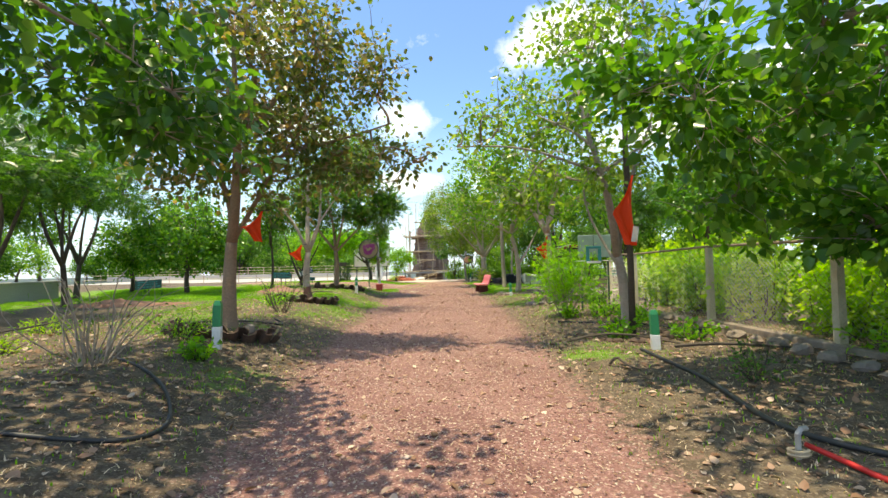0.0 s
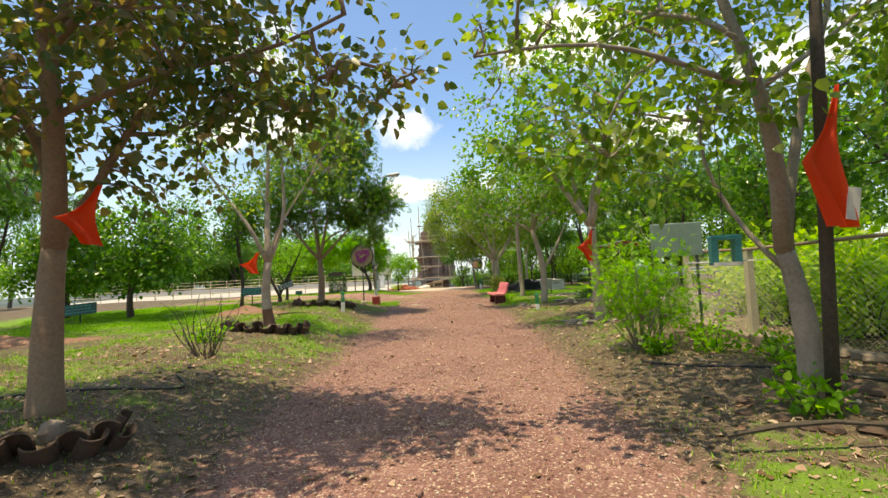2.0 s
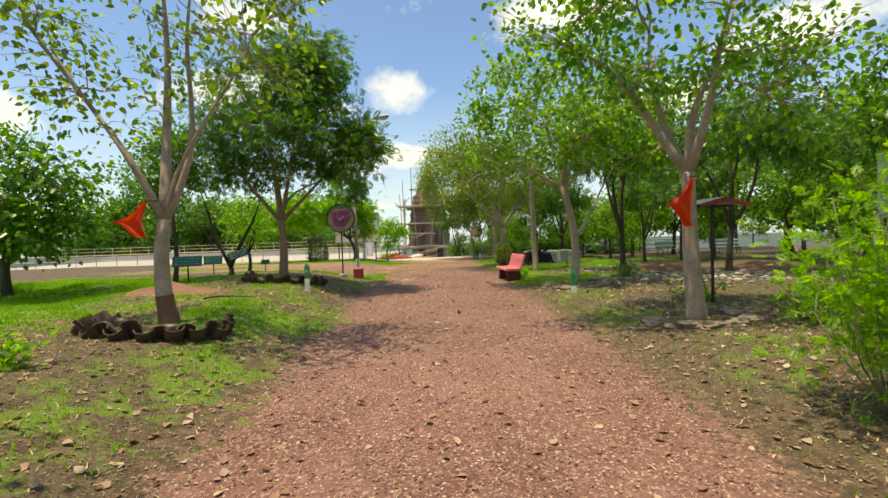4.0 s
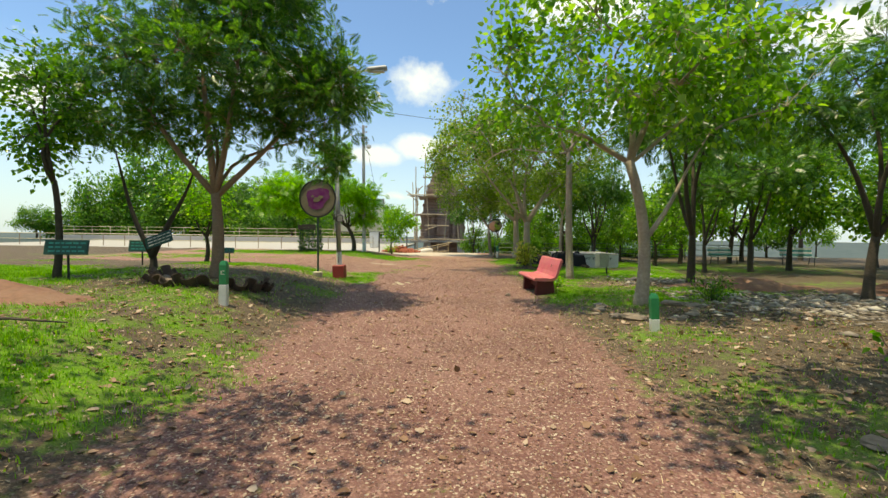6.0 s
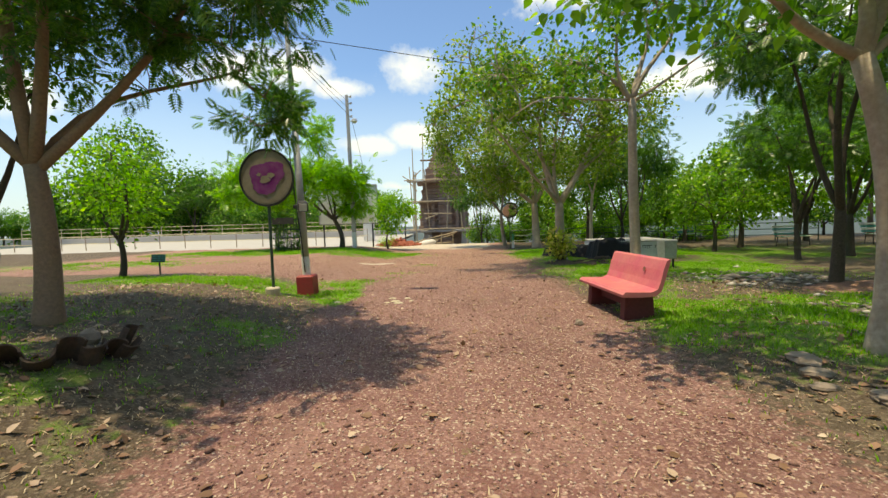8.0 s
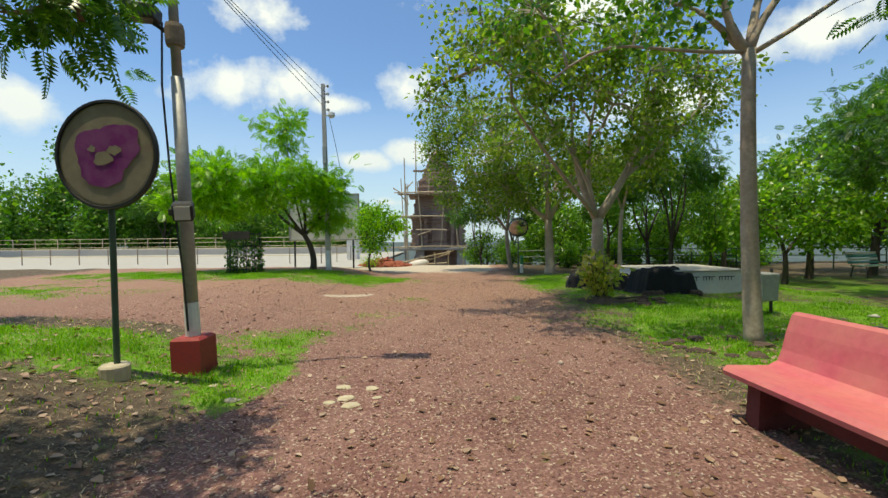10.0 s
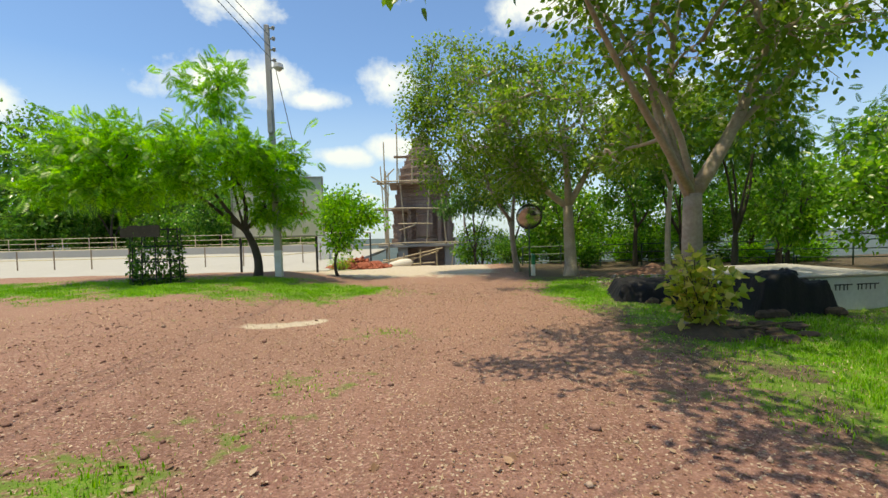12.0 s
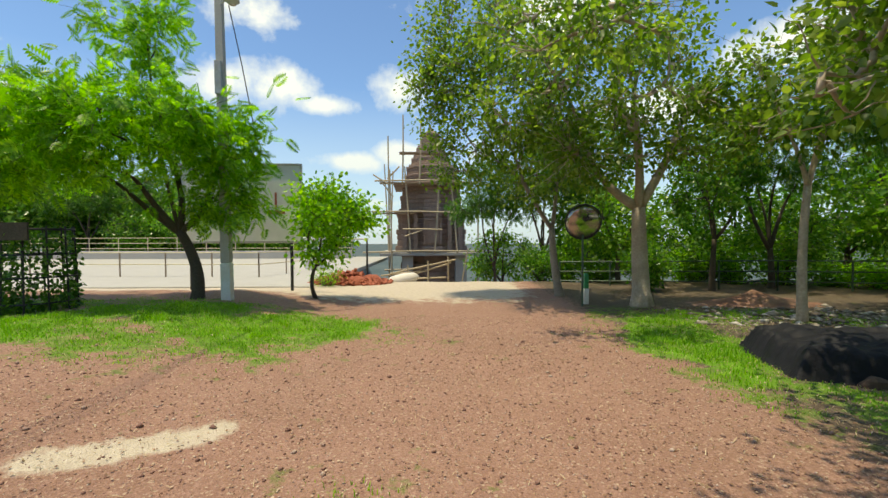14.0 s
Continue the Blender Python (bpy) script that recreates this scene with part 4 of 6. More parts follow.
def red_bench(at, turn):
    """Seat along the local x axis, facing -y."""
    e = thing("park_bench", "concrete park bench painted pinkish red, worn on the seat", "bench", at, turn)
    s = Shape()
    L = 0.82
    prof = [(-0.33, 0.36), (-0.34, 0.40), (-0.30, 0.435), (-0.1, 0.425), (0.08, 0.42), (0.17, 0.46), (0.21, 0.56), (0.25, 0.72), (0.30, 0.86), (0.335, 0.885), (0.36, 0.86), (0.31, 0.70), (0.265, 0.53), (0.22, 0.42), (0.13, 0.355), (-0.1, 0.35)]
    n = len(prof)
    for x in (-L, -L + 0.02, L - 0.02, L):
        k = 0.985 if abs(x) == L else 1.0
        for y, z in prof:
            s.v.append((x, y * k, 0.6 + (z - 0.6) * k))
    for i in range(3):
        for k in range(n):
            j = (k + 1) % n
            s.f.append((i * n + k, i * n + j, i * n + n + j, i * n + n + k))
    s.f += [tuple(range(n))[::-1], tuple(3 * n + k for k in range(n))]
    part("seat_and_back", s, M_BENCH, e)
    for x in (-0.6, 0.6):
        part("leg", Shape().box((x, -0.02, 0.15), (0.14, 0.46, 0.42), taper=0.9, bevel=0.015), M_BENCH_LEG, e, "maroon concrete leg")
    part("stretcher", Shape().box((0, 0.0, 0.2), (1.1, 0.12, 0.12)), M_BENCH_LEG, e)
    part("emblem", Shape().lathe([(0.035, 0), (0.035, 0.003)], (0.35, 0.222, 0.70), 16, pose(0, 0, 0, 78).to_3x3()), M_EARTHPAINT, e, "small faded round mark")
    return e


red_bench(on(1.98, 22.75), -85)


def slat_bench(at, turn):
    e = thing("slatted_bench", "teal and white slatted metal garden bench", "bench", at, turn, "benches under the trees")
    for k in range(4):
        part("seat_slat", Shape().box((0, -0.2 + 0.12 * k, 0.42), (1.5, 0.09, 0.03), bevel=0.008), M_TEAL if k % 2 else M_WHITE, e)
    for k in range(4):
        part("back_slat", Shape().box((0, 0.28 + 0.03 * k, 0.52 + 0.11 * k), (1.5, 0.03, 0.085), bevel=0.008), M_TEAL if k % 2 == 0 else M_WHITE, e)
    for x in (-0.62, 0.62):
        part("side_frame", Shape().tube([(x, -0.24, -0.03), (x, -0.2, 0.4), (x, 0.24, 0.4), (x, 0.4, 0.9)], 0.02, 6).tube([(x, 0.2, 0.4), (x, 0.28, -0.03)], 0.02, 6), M_IRON, e)
    return e


for x, y, a in ((14.3, 35.3, 15), (18.0, 35.0, -10), (12.6, 40.5, 30)):
    slat_bench(on(x, y), a)


def stake_sign(at, w, h, z, turn, tilt, stake=True):
    e = thing("garden_sign", "small dark teal name board with pale lettering" + (" on a stake" if stake else " tied to a trunk"), "sign", at, turn, "garden name boards")
    m = pose(0, 0, 0, -12, tilt, 0).to_3x3()
    b = part("board", Shape().box((0, 0, z), (w, 0.03, h), m, bevel=0.006), M_TEALDARK, e)
    s = Shape()
    rr = random.Random(int(w * 100))
    for k in range(3):
        x = -w * 0.4
        while x < w * 0.36:
            q = rr.uniform(0.04, 0.12)
            c = m @ Vector((x + q / 2, -0.018, h * (0.27 - 0.27 * k)))
            s.box((c.x, c.y, c.z + z), (q, 0.004, h * 0.11), m)
            x += q + 0.03
    part("lettering", s, M_TEAL if stake else M_FLAGW, b, "rows of pale lettering")
    if stake:
        part("stake", Shape().tube([(0, 0.03, -0.1), (0, 0.03, z)], 0.02, 6), M_IRON, e)
    return e


stake_sign(on(-7.4, 19.4), 0.75, 0.28, 0.62, 8, 0)
stake_sign(on(-6.75, 20.95), 0.62, 0.26, 0.68, 0, -20, False)
stake_sign(on(-11.9, 17.2), 0.95, 0.36, 0.45, 12, -4)
stake_sign(on(-8.2, 26.5), 0.35, 0.2, 0.42, 0, 0)
stake_sign(on(-8.4, 22.6), 0.6, 0.3, 0.5, 10, 0)


def bin_box(at):
    e = thing("litter_bin", "grey metal litter bin hung on a post", "bin", at, 10)
    part("post", Shape().tube([(0.2, 0, -0.1), (0.2, 0, 0.9)], 0.03, 8), M_IRON, e)
    part("body", Shape().box((0, 0, 0.55), (0.36, 0.34, 0.55), taper=1.1, bevel=0.02), M_STEEL, e)
    return e


bin_box(on(5.5, 28.5))


def water_tank(at, turn):
    e = thing("water_tank", "low whitewashed concrete tank, stained, with painted writing", "water tank", at, turn)
    s = Shape().box((0.35, 0, 0.25), (2.5, 2.1, 0.62), bevel=0.02)
    part("wall", s, M_TANK, e)
    part("top_slab", Shape().box((0.35, 0, 0.585), (2.56, 2.16, 0.05), bevel=0.015), M_CONC, e)
    b = Shape()
    rr = random.Random(6)
    x = -0.7
    while x < 1.1:
        w = rr.uniform(0.28, 0.5)
        b.box((x + w / 2, -1.054, 0.42), (w, 0.006, 0.022))
        q = x + 0.03
        while q < x + w - 0.03:
            b.box((q, -1.054, 0.37), (0.02, 0.006, 0.1))
            q += rr.uniform(0.06, 0.1)
        x += w + 0.09
    part("painted_writing", b, M_INK, e, "one line of black painted writing")
    return e


water_tank(on(5.6, 32.55), 6)


def tarp_heap(at, turn, sx, sy, h, seed, label):
    rng = np.random.default_rng(seed)
    e = thing("tarpaulin_heap", label, "tarpaulin", at, turn)
    n = 56
    s = Shape()
    for j in range(n):
        for i in range(n):
            u, v = -1 + 2 * i / (n - 1), -1 + 2 * j / (n - 1)
            d = max(abs(u), abs(v)) ** 1.0
            z = h * float(1 - smooth01(np.array(d), 0.72, 0.98))
            p = Vector((u * 2.6 * sx, v * 2.6 * sy, seed))
            z *= 0.92 + 0.3 * noise.noise(p * 0.7)
            z += 0.05 * noise.noise(p * 1.7) * (0.4 + (z > 0.1)) + (0.012 + 0.022 * (z > 0.05)) * (1 - abs(noise.noise(Vector((p.x * 1.2, p.y * 3.4, seed)))) * 2.2) ** 2
            s.v.append((u * sx * (1 + 0.07 * noise.noise(p)), v * sy * (1 + 0.07 * noise.noise(p * 1.3)), max(z, -0.02)))
    for j in range(n - 1):
        for i in range(n - 1):
            k = j * n + i
            s.f.append((k, k + 1, k + n + 1, k + n))
    part("sheet", s, M_TARP, e, smooth=True)
    rr = random.Random(seed)
    for k in range(5):
        part("weight_stone", Shape().rock((rr.uniform(-sx, sx), -sy * 0.97, 0.06), (0.28, 0.2, 0.16), rr), M_TILE, e, "rough stone holding the sheet down")
    return e


tarp_heap(on(4.95, 31.5), 5, 0.78, 0.6, 0.66, 3, "black plastic tarpaulin draped over a box-shaped stack")
tarp_heap(on(4.0, 33.3), -15, 1.2, 0.85, 0.42, 7, "black plastic tarpaulin over a low heap of material")


# ---- flags, hoses, tile rings, rocks ----
def flag(at, w, h, turn, seed, white=False):
    e = thing("flag", "limp saffron-red cloth flag tied to a tree trunk", "flag", at, turn, "saffron flags on the trees")
    s = Shape()
    n, m = 10, 14
    for j in range(m):
        for i in range(n):
            u, v = i / (n - 1), j / (m - 1)
            wd = w * (1 - abs(v - 0.55) * 1.2) * (0.35 + 0.65 * min(1, v * 2.4))
            y = 0.05 * math.sin(u * 9 + v * 4 + seed) * (0.3 + v)
            s.v.append((-u * wd - 0.05 * math.sin(v * 3), -0.05 + y, -v * h - u * 0.08 * math.sin(v * 6)))
    for j in range(m - 1):
        for i in range(n - 1):
            k = j * n + i
            s.f.append((k, k + 1, k + n + 1, k + n))
    part("cloth", s, M_FLAG, e, smooth=True)
    if white:
        part("white_edge", Shape().box((-0.03, -0.1, -h * 0.84), (0.1, 0.01, h * 0.22), pose(0, 0, 0, 0, 10, 0).to_3x3()), M_FLAGW, e, "pale torn edge")
    part("tie_cord", Shape().tube([(0.0, -0.12, 0.0), (0.12, 0.0, 0.03), (0.0, 0.12, 0.02)], 0.008, 5), M_HOSE, e)
    return e


flag((3.26, 7.3, 2.95), 0.34, 1.2, 0, 1, True)
flag((-4.55, 13.75, 2.2), 0.45, 0.5, 10, 2)
flag((-3.2, 7.55, 2.5), 0.32, 0.55, 30, 3)
flag((3.44, 14.17, 2.35), 0.36, 0.75, 0, 4)


def pipe(name, label, pts, r, m):
    p = [Vector(on(x, y, r * 0.8 + z)) for x, y, z in pts]
    fine = []
    for i in range(len(p) - 1):
        a, b, c, d = p[max(i - 1, 0)], p[i], p[i + 1], p[min(i + 2, len(p) - 1)]
        for k in range(6):
            t = k / 6
            q = 0.5 * ((2 * b) + (c - a) * t + (2 * a - 5 * b + 4 * c - d) * t * t + (3 * b - a - 3 * c + d) * t ** 3)
            q.z = max(q.z, ground_at(q.x, q.y) + r * 0.7)
            fine.append(q)
    fine.append(p[-1])
    return tagged(part(name, Shape().tube(fine, r, 8), m, smooth=True), label, "hose")


pipe("water_hose", "black rubber water hose lying on the soil", [(-4.2, 3.05, 0), (-3.3, 2.95, 0), (-2.5, 3.25, 0), (-2.45, 3.8, 0), (-3.1, 4.6, 0), (-4.2, 5.2, 0)], 0.018, M_HOSE)
pipe("water_hose", "black rubber water hose along the fence side", [(2.9, 6.4, 0), (2.9, 5.6, 0), (2.92, 4.8, 0), (2.72, 3.7, 0), (2.78, 3.2, 0), (3.05, 2.8, 0), (3.4, 2.4, 0)], 0.026, M_HOSE)
pipe("red_hose", "bright red plastic hose on the ground", [(2.52, 3.06, 0.05), (2.60, 2.86, 0.02), (2.68, 2.6, 0), (2.85, 2.3, 0), (3.2, 1.9, 0)], 0.02, M_HOSERED)
pipe("water_hose", "black rubber water hose looped on the soil", [(2.6, 9.9, 0), (3.0, 9.3, 0), (3.9, 8.9, 0), (4.4, 8.2, 0), (4.9, 7.5, 0)], 0.018, M_HOSE)
pipe("water_hose", "black rubber water hose among dry leaves", [(-3.7, 9.3, 0), (-3.4, 8.9, 0), (-4.0, 8.4, 0), (-5.0, 8.2, 0)], 0.016, M_HOSE)
tp = thing("hose_tap", "grey upright tap pipe with a brass nozzle", "tap", on(2.42, 3.0))
part("riser", Shape().tube([(0, 0, -0.1), (0, 0, 0.17), (0.03, 0.01, 0.2), (0.1, 0.05, 0.19)], 0.018, 8), M_STEEL, tp)
part("cord", Shape().tube([(0.06 * math.cos(a), 0.05 * math.sin(a), 0.02 + 0.004 * a) for a in np.linspace(0, 12, 30)], 0.012, 5), M_BAMBOO, tp, "yellow rope coil")


def tile_ring(name, label, at, r, n, a0, a1, seed):
    """Half-round roof tiles stood on edge round a tree's foot."""
    e = thing(name, label, "tree edging", at, group="tile rings round the trees")
    s = Shape()
    k = 9
    for j in (0, 1):
        for i in range(k):
            a = math.pi * i / (k - 1)
            q = 0.11 - 0.016 * j
            s.v += [(q * math.cos(a), q * math.sin(a) * 0.8, -0.12), (q * math.cos(a), q * math.sin(a) * 0.8, 0.24)]
    o = 2 * k
    for i in range(k - 1):
        s.f += [(2 * i, 2 * i + 2, 2 * i + 3, 2 * i + 1), (o + 2 * i, o + 2 * i + 1, o + 2 * i + 3, o + 2 * i + 2), (2 * i + 1, 2 * i + 3, o + 2 * i + 3, o + 2 * i + 1), (2 * i, o + 2 * i, o + 2 * i + 2, 2 * i + 2)]
    s.f += [(0, 1, o + 1, o), (2 * k - 2, o + 2 * k - 2, o + 2 * k - 1, 2 * k - 1)]
    me = s.mesh("tile")
    me.materials.append(M_TILE)
    rr = random.Random(seed)
    for i in range(n):
        a = radians(a0 + (a1 - a0) * i / (n - 1))
        t = part("tile", me, M_TILE, e)
        x, y = r * math.cos(a), r * 0.8 * math.sin(a)
        facing = -1 if i % 2 else 1
        t.matrix_local = pose(x, y, ground_at(at[0] + x, at[1] + y) - at[2] + rr.uniform(-0.05, 0.0), -facing * rr.uniform(24, 52), rr.uniform(-9, 9), math.degrees(math.atan2(y / 0.8, x)) - 90 * facing + rr.uniform(-9, 9))
    for i in range(5):
        a = radians(rr.uniform(a0, a1))
        x, y = 0.9 * r * math.cos(a), 0.7 * r * math.sin(a)
        part("stone", Shape().rock((x, y, 0.04), (0.2, 0.16, 0.15), rr), M_STONE, e)
    return e


tile_ring("tile_ring", "ring of weathered dark clay roof tiles round a tree's foot", on(-3.75, 7.3), 0.72, 20, 165, 375, 1)
tile_ring("tile_ring", "ring of weathered dark clay roof tiles round a tree's foot", on(-4.35, 13.6), 0.8, 22, 160, 380, 2)
tile_ring("tile_ring", "ring of weathered dark clay roof tiles round a tree's foot", on(-4.85, 19.75), 0.95, 20, 160, 380, 3)


def rocks(name, label, at, spots, seed, flat=0.5, m=None, kind=""):
    e = thing(name, label, "stones", at, kind=kind)
    rr = random.Random(seed)
    for x, y, sz in spots:
        z = ground_at(at[0] + x, at[1] + y) - at[2]
        part("stone", Shape().rock((x, y, z + sz * flat * 0.25), (sz * rr.uniform(.8, 1.3), sz * rr.uniform(.7, 1.1), sz * flat), rr), m or M_STONE, e)
    return e


def ring_spots(r, n, seed, a0=150, a1=390, s0=0.2, s1=0.4):
    rr = random.Random(seed)
    return [(r * rr.uniform(.8, 1.15) * math.cos(radians(a)), r * rr.uniform(.7, 1.0) * math.sin(radians(a)), rr.uniform(s0, s1)) for a in np.linspace(a0, a1, n)]


rocks("edging_stones", "flat brown stones laid round a tree's foot", on(3.3, 19.5), ring_spots(0.9, 14, 1, 150, 390, 0.16, 0.42), 1, 0.26)
rocks("edging_stones", "flat brown stones laid round a tree's foot", on(3.55, 14.3), ring_spots(0.75, 12, 2), 2, 0.3)
rocks("edging_stones", "flat brown stones and bark beside a tree", on(3.3, 7.7), ring_spots(0.7, 12, 3, 150, 390, 0.14, 0.3), 3, 0.3, M_TILE)
rocks("rubble_heap", "low heap of flat broken tiles and bark in the grass", on(3.7, 30.15), ring_spots(0.55, 22, 4, 0, 1100, 0.14, 0.36) + ring_spots(0.22, 8, 14, 0, 500, 0.15, 0.3), 4, 0.28, M_TILE)
rocks("rubble_heap", "low heap of flat brown tile pieces beside a trunk", on(2.98, 25.85), ring_spots(0.6, 20, 5, 0, 900, 0.12, 0.3), 5, 0.25, M_TILE)
rocks("fence_stones", "row of rough stones under the fence", on(4.9, 7.0), [(-0.3 + 0.02 * k, -4 + 0.45 * k, 0.24 + 0.03 * (k % 4)) for k in range(18)], 6, 0.55)
rocks("path_stones", "scattered flat pale stone slabs on the path's edge", on(-1.8, 24.0), [(0, 0, .2), (.2, .25, .15), (-.12, .3, .14), (.08, -0.18, .17), (-.15, -.1, .13), (-1.1, -.1, .18), (-1.5, .3, .12), (.3, 0, .1)], 7, 0.16, M_POSTC)
rocks("loose_stone", "single brown stone on the path", on(1.1, 21.9), [(0, 0, .14)], 8, 0.7)


def roofed_box(at, turn):
    """A small gabled roof of sheet on a slim post."""
    e = thing("roofed_stand", "small gabled grey roof with dark red edges on a post", "stand", at, turn)
    part("post", Shape().tube([(0, 0, -0.1), (0, 0, 1.86)], 0.028, 8), M_IRON, e)
    part("cross_arm", Shape().box((0, 0, 1.76), (0.7, 0.05, 0.04), bevel=0.006), M_IRON, e)
    for s in (-1, 1):
        rot = pose(0, 0, 0, 0, s * 14, 0).to_3x3()
        r = part("roof_sheet", Shape().box((s * 0.225, 0, 1.845), (0.47, 0.7, 0.012), rot, bevel=0.003), M_STEEL, e, "dull grey metal sheet")
        for y in (-0.356, 0.356):
            part("fascia", Shape().box((s * 0.225, y, 1.81), (0.47, 0.012, 0.07), rot), M_REDPAINT, r, "dark red painted edge")
    return e


roofed_box(on(4.55, 15.45), 4)


def bird_feeder(at, drop, turn):
    """A little open house with trays, hung from a branch by a cord."""
    e = thing("bird_feeder", "teal painted bird feeder with white trays hung from a branch", "bird feeder", at, turn)
    part("roof", Shape().box((0, 0, 0.40), (0.38, 0.30, 0.035), taper=0.94, bevel=0.008).box((0, 0, 0.37), (0.36, 0.28, 0.03)), M_TEAL, e)
    for x in (-0.14, 0.14):
        part("side_panel", Shape().box((x, 0, 0.18), (0.08, 0.22, 0.35), bevel=0.006), M_TEAL, e)
    part("floor_tray", Shape().box((0, 0, 0.0), (0.34, 0.28, 0.02), bevel=0.004).box((0, -0.135, 0.02), (0.34, 0.012, 0.045)).box((0, 0.135, 0.02), (0.34, 0.012, 0.045)), M_WHITE, e, "white tray")
    for x in (-0.33, 0.33):
        part("perch_tray", Shape().box((x, 0, 0.05), (0.28, 0.16, 0.016), taper=0.9, bevel=0.004), M_WHITE, e, "white side tray")
    e.scale = (0.78, 0.78, 0.78)
    part("cord", Shape().tube([(0, 0, 0.41), (0.01, 0, 0.41 + drop * 0.5), (0, 0.01, 0.41 + drop)], 0.006, 5), M_HOSE, e, "dark hanging cord")
    return e


bird_feeder((2.95, 8.43, 1.47), 1.75, -20)


def road_mirror(at):
    e = thing("convex_mirror", "round convex traffic mirror with a dark rim on a slim post", "mirror", at, -3)
    turn = pose(0, 0, 0, 106).to_3x3()
    part("post", Shape().tube([(0, 0.06, -0.1), (0, 0.06, 2.2)], 0.025, 8), M_GREENPIPE, e)
    part("rim", Shape().lathe([(0.40, 0.02), (0.43, 0.01), (0.43, -0.03), (0.38, -0.05)], (0, 0, 2.0), 36, turn), M_IRON, e, "dark rim")
    part("mirror_glass", Shape().lathe([(0.40, 0.022), (0.34, 0.04), (0.24, 0.062), (0.12, 0.078), (0.01, 0.083)], (0, 0, 2.0), 36, turn), M_MIRROR, e, "bulging mirror face", smooth=True)
    return e


road_mirror(on(2.15, 38.2))


def stick(at, a, b, r):
    return tagged(part("fallen_branch", Shape().tube([Vector(at) + Vector(p) for p in bent(a, b, 0.05, np.random.default_rng(int(at[1] * 10)), 6)], [r, r, r * .9, r * .8, r * .6, r * .4], 6), M_BARK_DARK), "dry fallen branch lying on the ground", "branch")


stick(on(2.7, 6.9, 0.05), (-0.7, 0.2, 0), (0.9, -0.3, 0.02), 0.022)
stick(on(3.9, 6.1, 0.05), (-0.5, 0.3, 0), (0.9, -0.2, 0.05), 0.028)
stick(on(2.3, 5.6, 0.03), (-0.1, 0.2, 0), (0.15, -0.15, 0), 0.02)
stick(on(3.6, 30.0, 0.1), (-0.6, 0.1, 0), (0.5, -0.1, 0.1), 0.025)
stick(on(-4.6, 15.9, 0.04), (-0.5, 0.1, 0), (0.5, 0.0, 0.02), 0.02)
stick(on(-5.4, 4.9, 0.2), (-0.6, 0.1, 0), (0.9, 0.1, 0.25), 0.015)


# ---- chain-link fence and garden wall ----
def chain_fence(pts, h):
    e = thing("chain_link_fence", "chain-link fence on cream concrete posts with a rusty top pipe", "fence")
    pts = [Vector(on(x, y)) for x, y in pts]
    w = Shape()
    for a, b in zip(pts, pts[1:]):
        L = (b - a).length
        d = (b - a) / L
        n = int((L + h) / 0.085)
        for k in range(-int(h / 0.085), n):
            s = k * 0.085
            for sg in (1, -1):
                q0, q1 = s, s + h
                z0, z1 = (0.06, h) if sg > 0 else (h, 0.06)
                c0, c1 = max(q0, 0), min(q1, L)
                if c1 - c0 < 0.03:
                    continue
                za, zb = z0 + (z1 - z0) * (c0 - q0) / h, z0 + (z1 - z0) * (c1 - q0) / h
                w.tube([a + d * c0 + Vector((0, 0, za)), a + d * c1 + Vector((0, 0, zb))], 0.0019, 3, False)
        part("top_pipe", Shape().tube([a + Vector((0, 0, h + .03)), b + Vector((0, 0, h + .03))], 0.025, 8), M_WOOD, e, "rusty top pipe")
        part("kerb", Shape().box((a + b) / 2 + Vector((0, 0, 0.0)), (0.16, L, 0.2), Matrix.Rotation(math.atan2(-d.x, d.y), 3, "Z"), bevel=0.02), M_STONE, e, "low stained concrete kerb")
    for p in pts:
        part("post", Shape().box(p + Vector((0.03, 0, h / 2 - 0.1)), (0.11, 0.11, h + 0.3), taper=0.85, bevel=0.01), M_POSTC, e)
    part("wire_mesh", w, M_WIRE, e, "galvanised diamond mesh")
    return e


chain_fence([(5.6, -1.5), (5.45, 1.0), (5.3, 3.3), (5.2, 5.7), (5.08, 8.25), (4.7, 10.65), (4.9, 12.8)], 1.45)
wl_ = thing("garden_wall", "low grey rendered garden wall", "wall", (0, 0, 0), kind="structure")
part("wall_face", Shape().box((-15.0, 9.5, 0.45), (0.25, 14, 1.3), bevel=0.02), M_CONC, wl_)
part("coping", Shape().box((-15.0, 9.5, 1.12), (0.34, 14.1, 0.08), bevel=0.015), M_CONC, wl_)

bs = thing("trail_board", "faded pale blue board on posts among shrubs", "sign", on(4.05, 11.5), -8)
part("board", Shape().box((0, 0, 1.72), (0.85, 0.04, 0.6), bevel=0.01), surface("dull_blue_board", (0.26, 0.34, 0.32), (0.19, 0.27, 0.24), 0.5, 6, 1.5, 0.05, stain=(0.2, 0.3, 0.26)), bs)
for x in (-0.35, 0.35):
    part("post", Shape().tube([(x, 0.05, -0.1), (x, 0.05, 1.9)], 0.025, 6), M_GREENPIPE, bs)

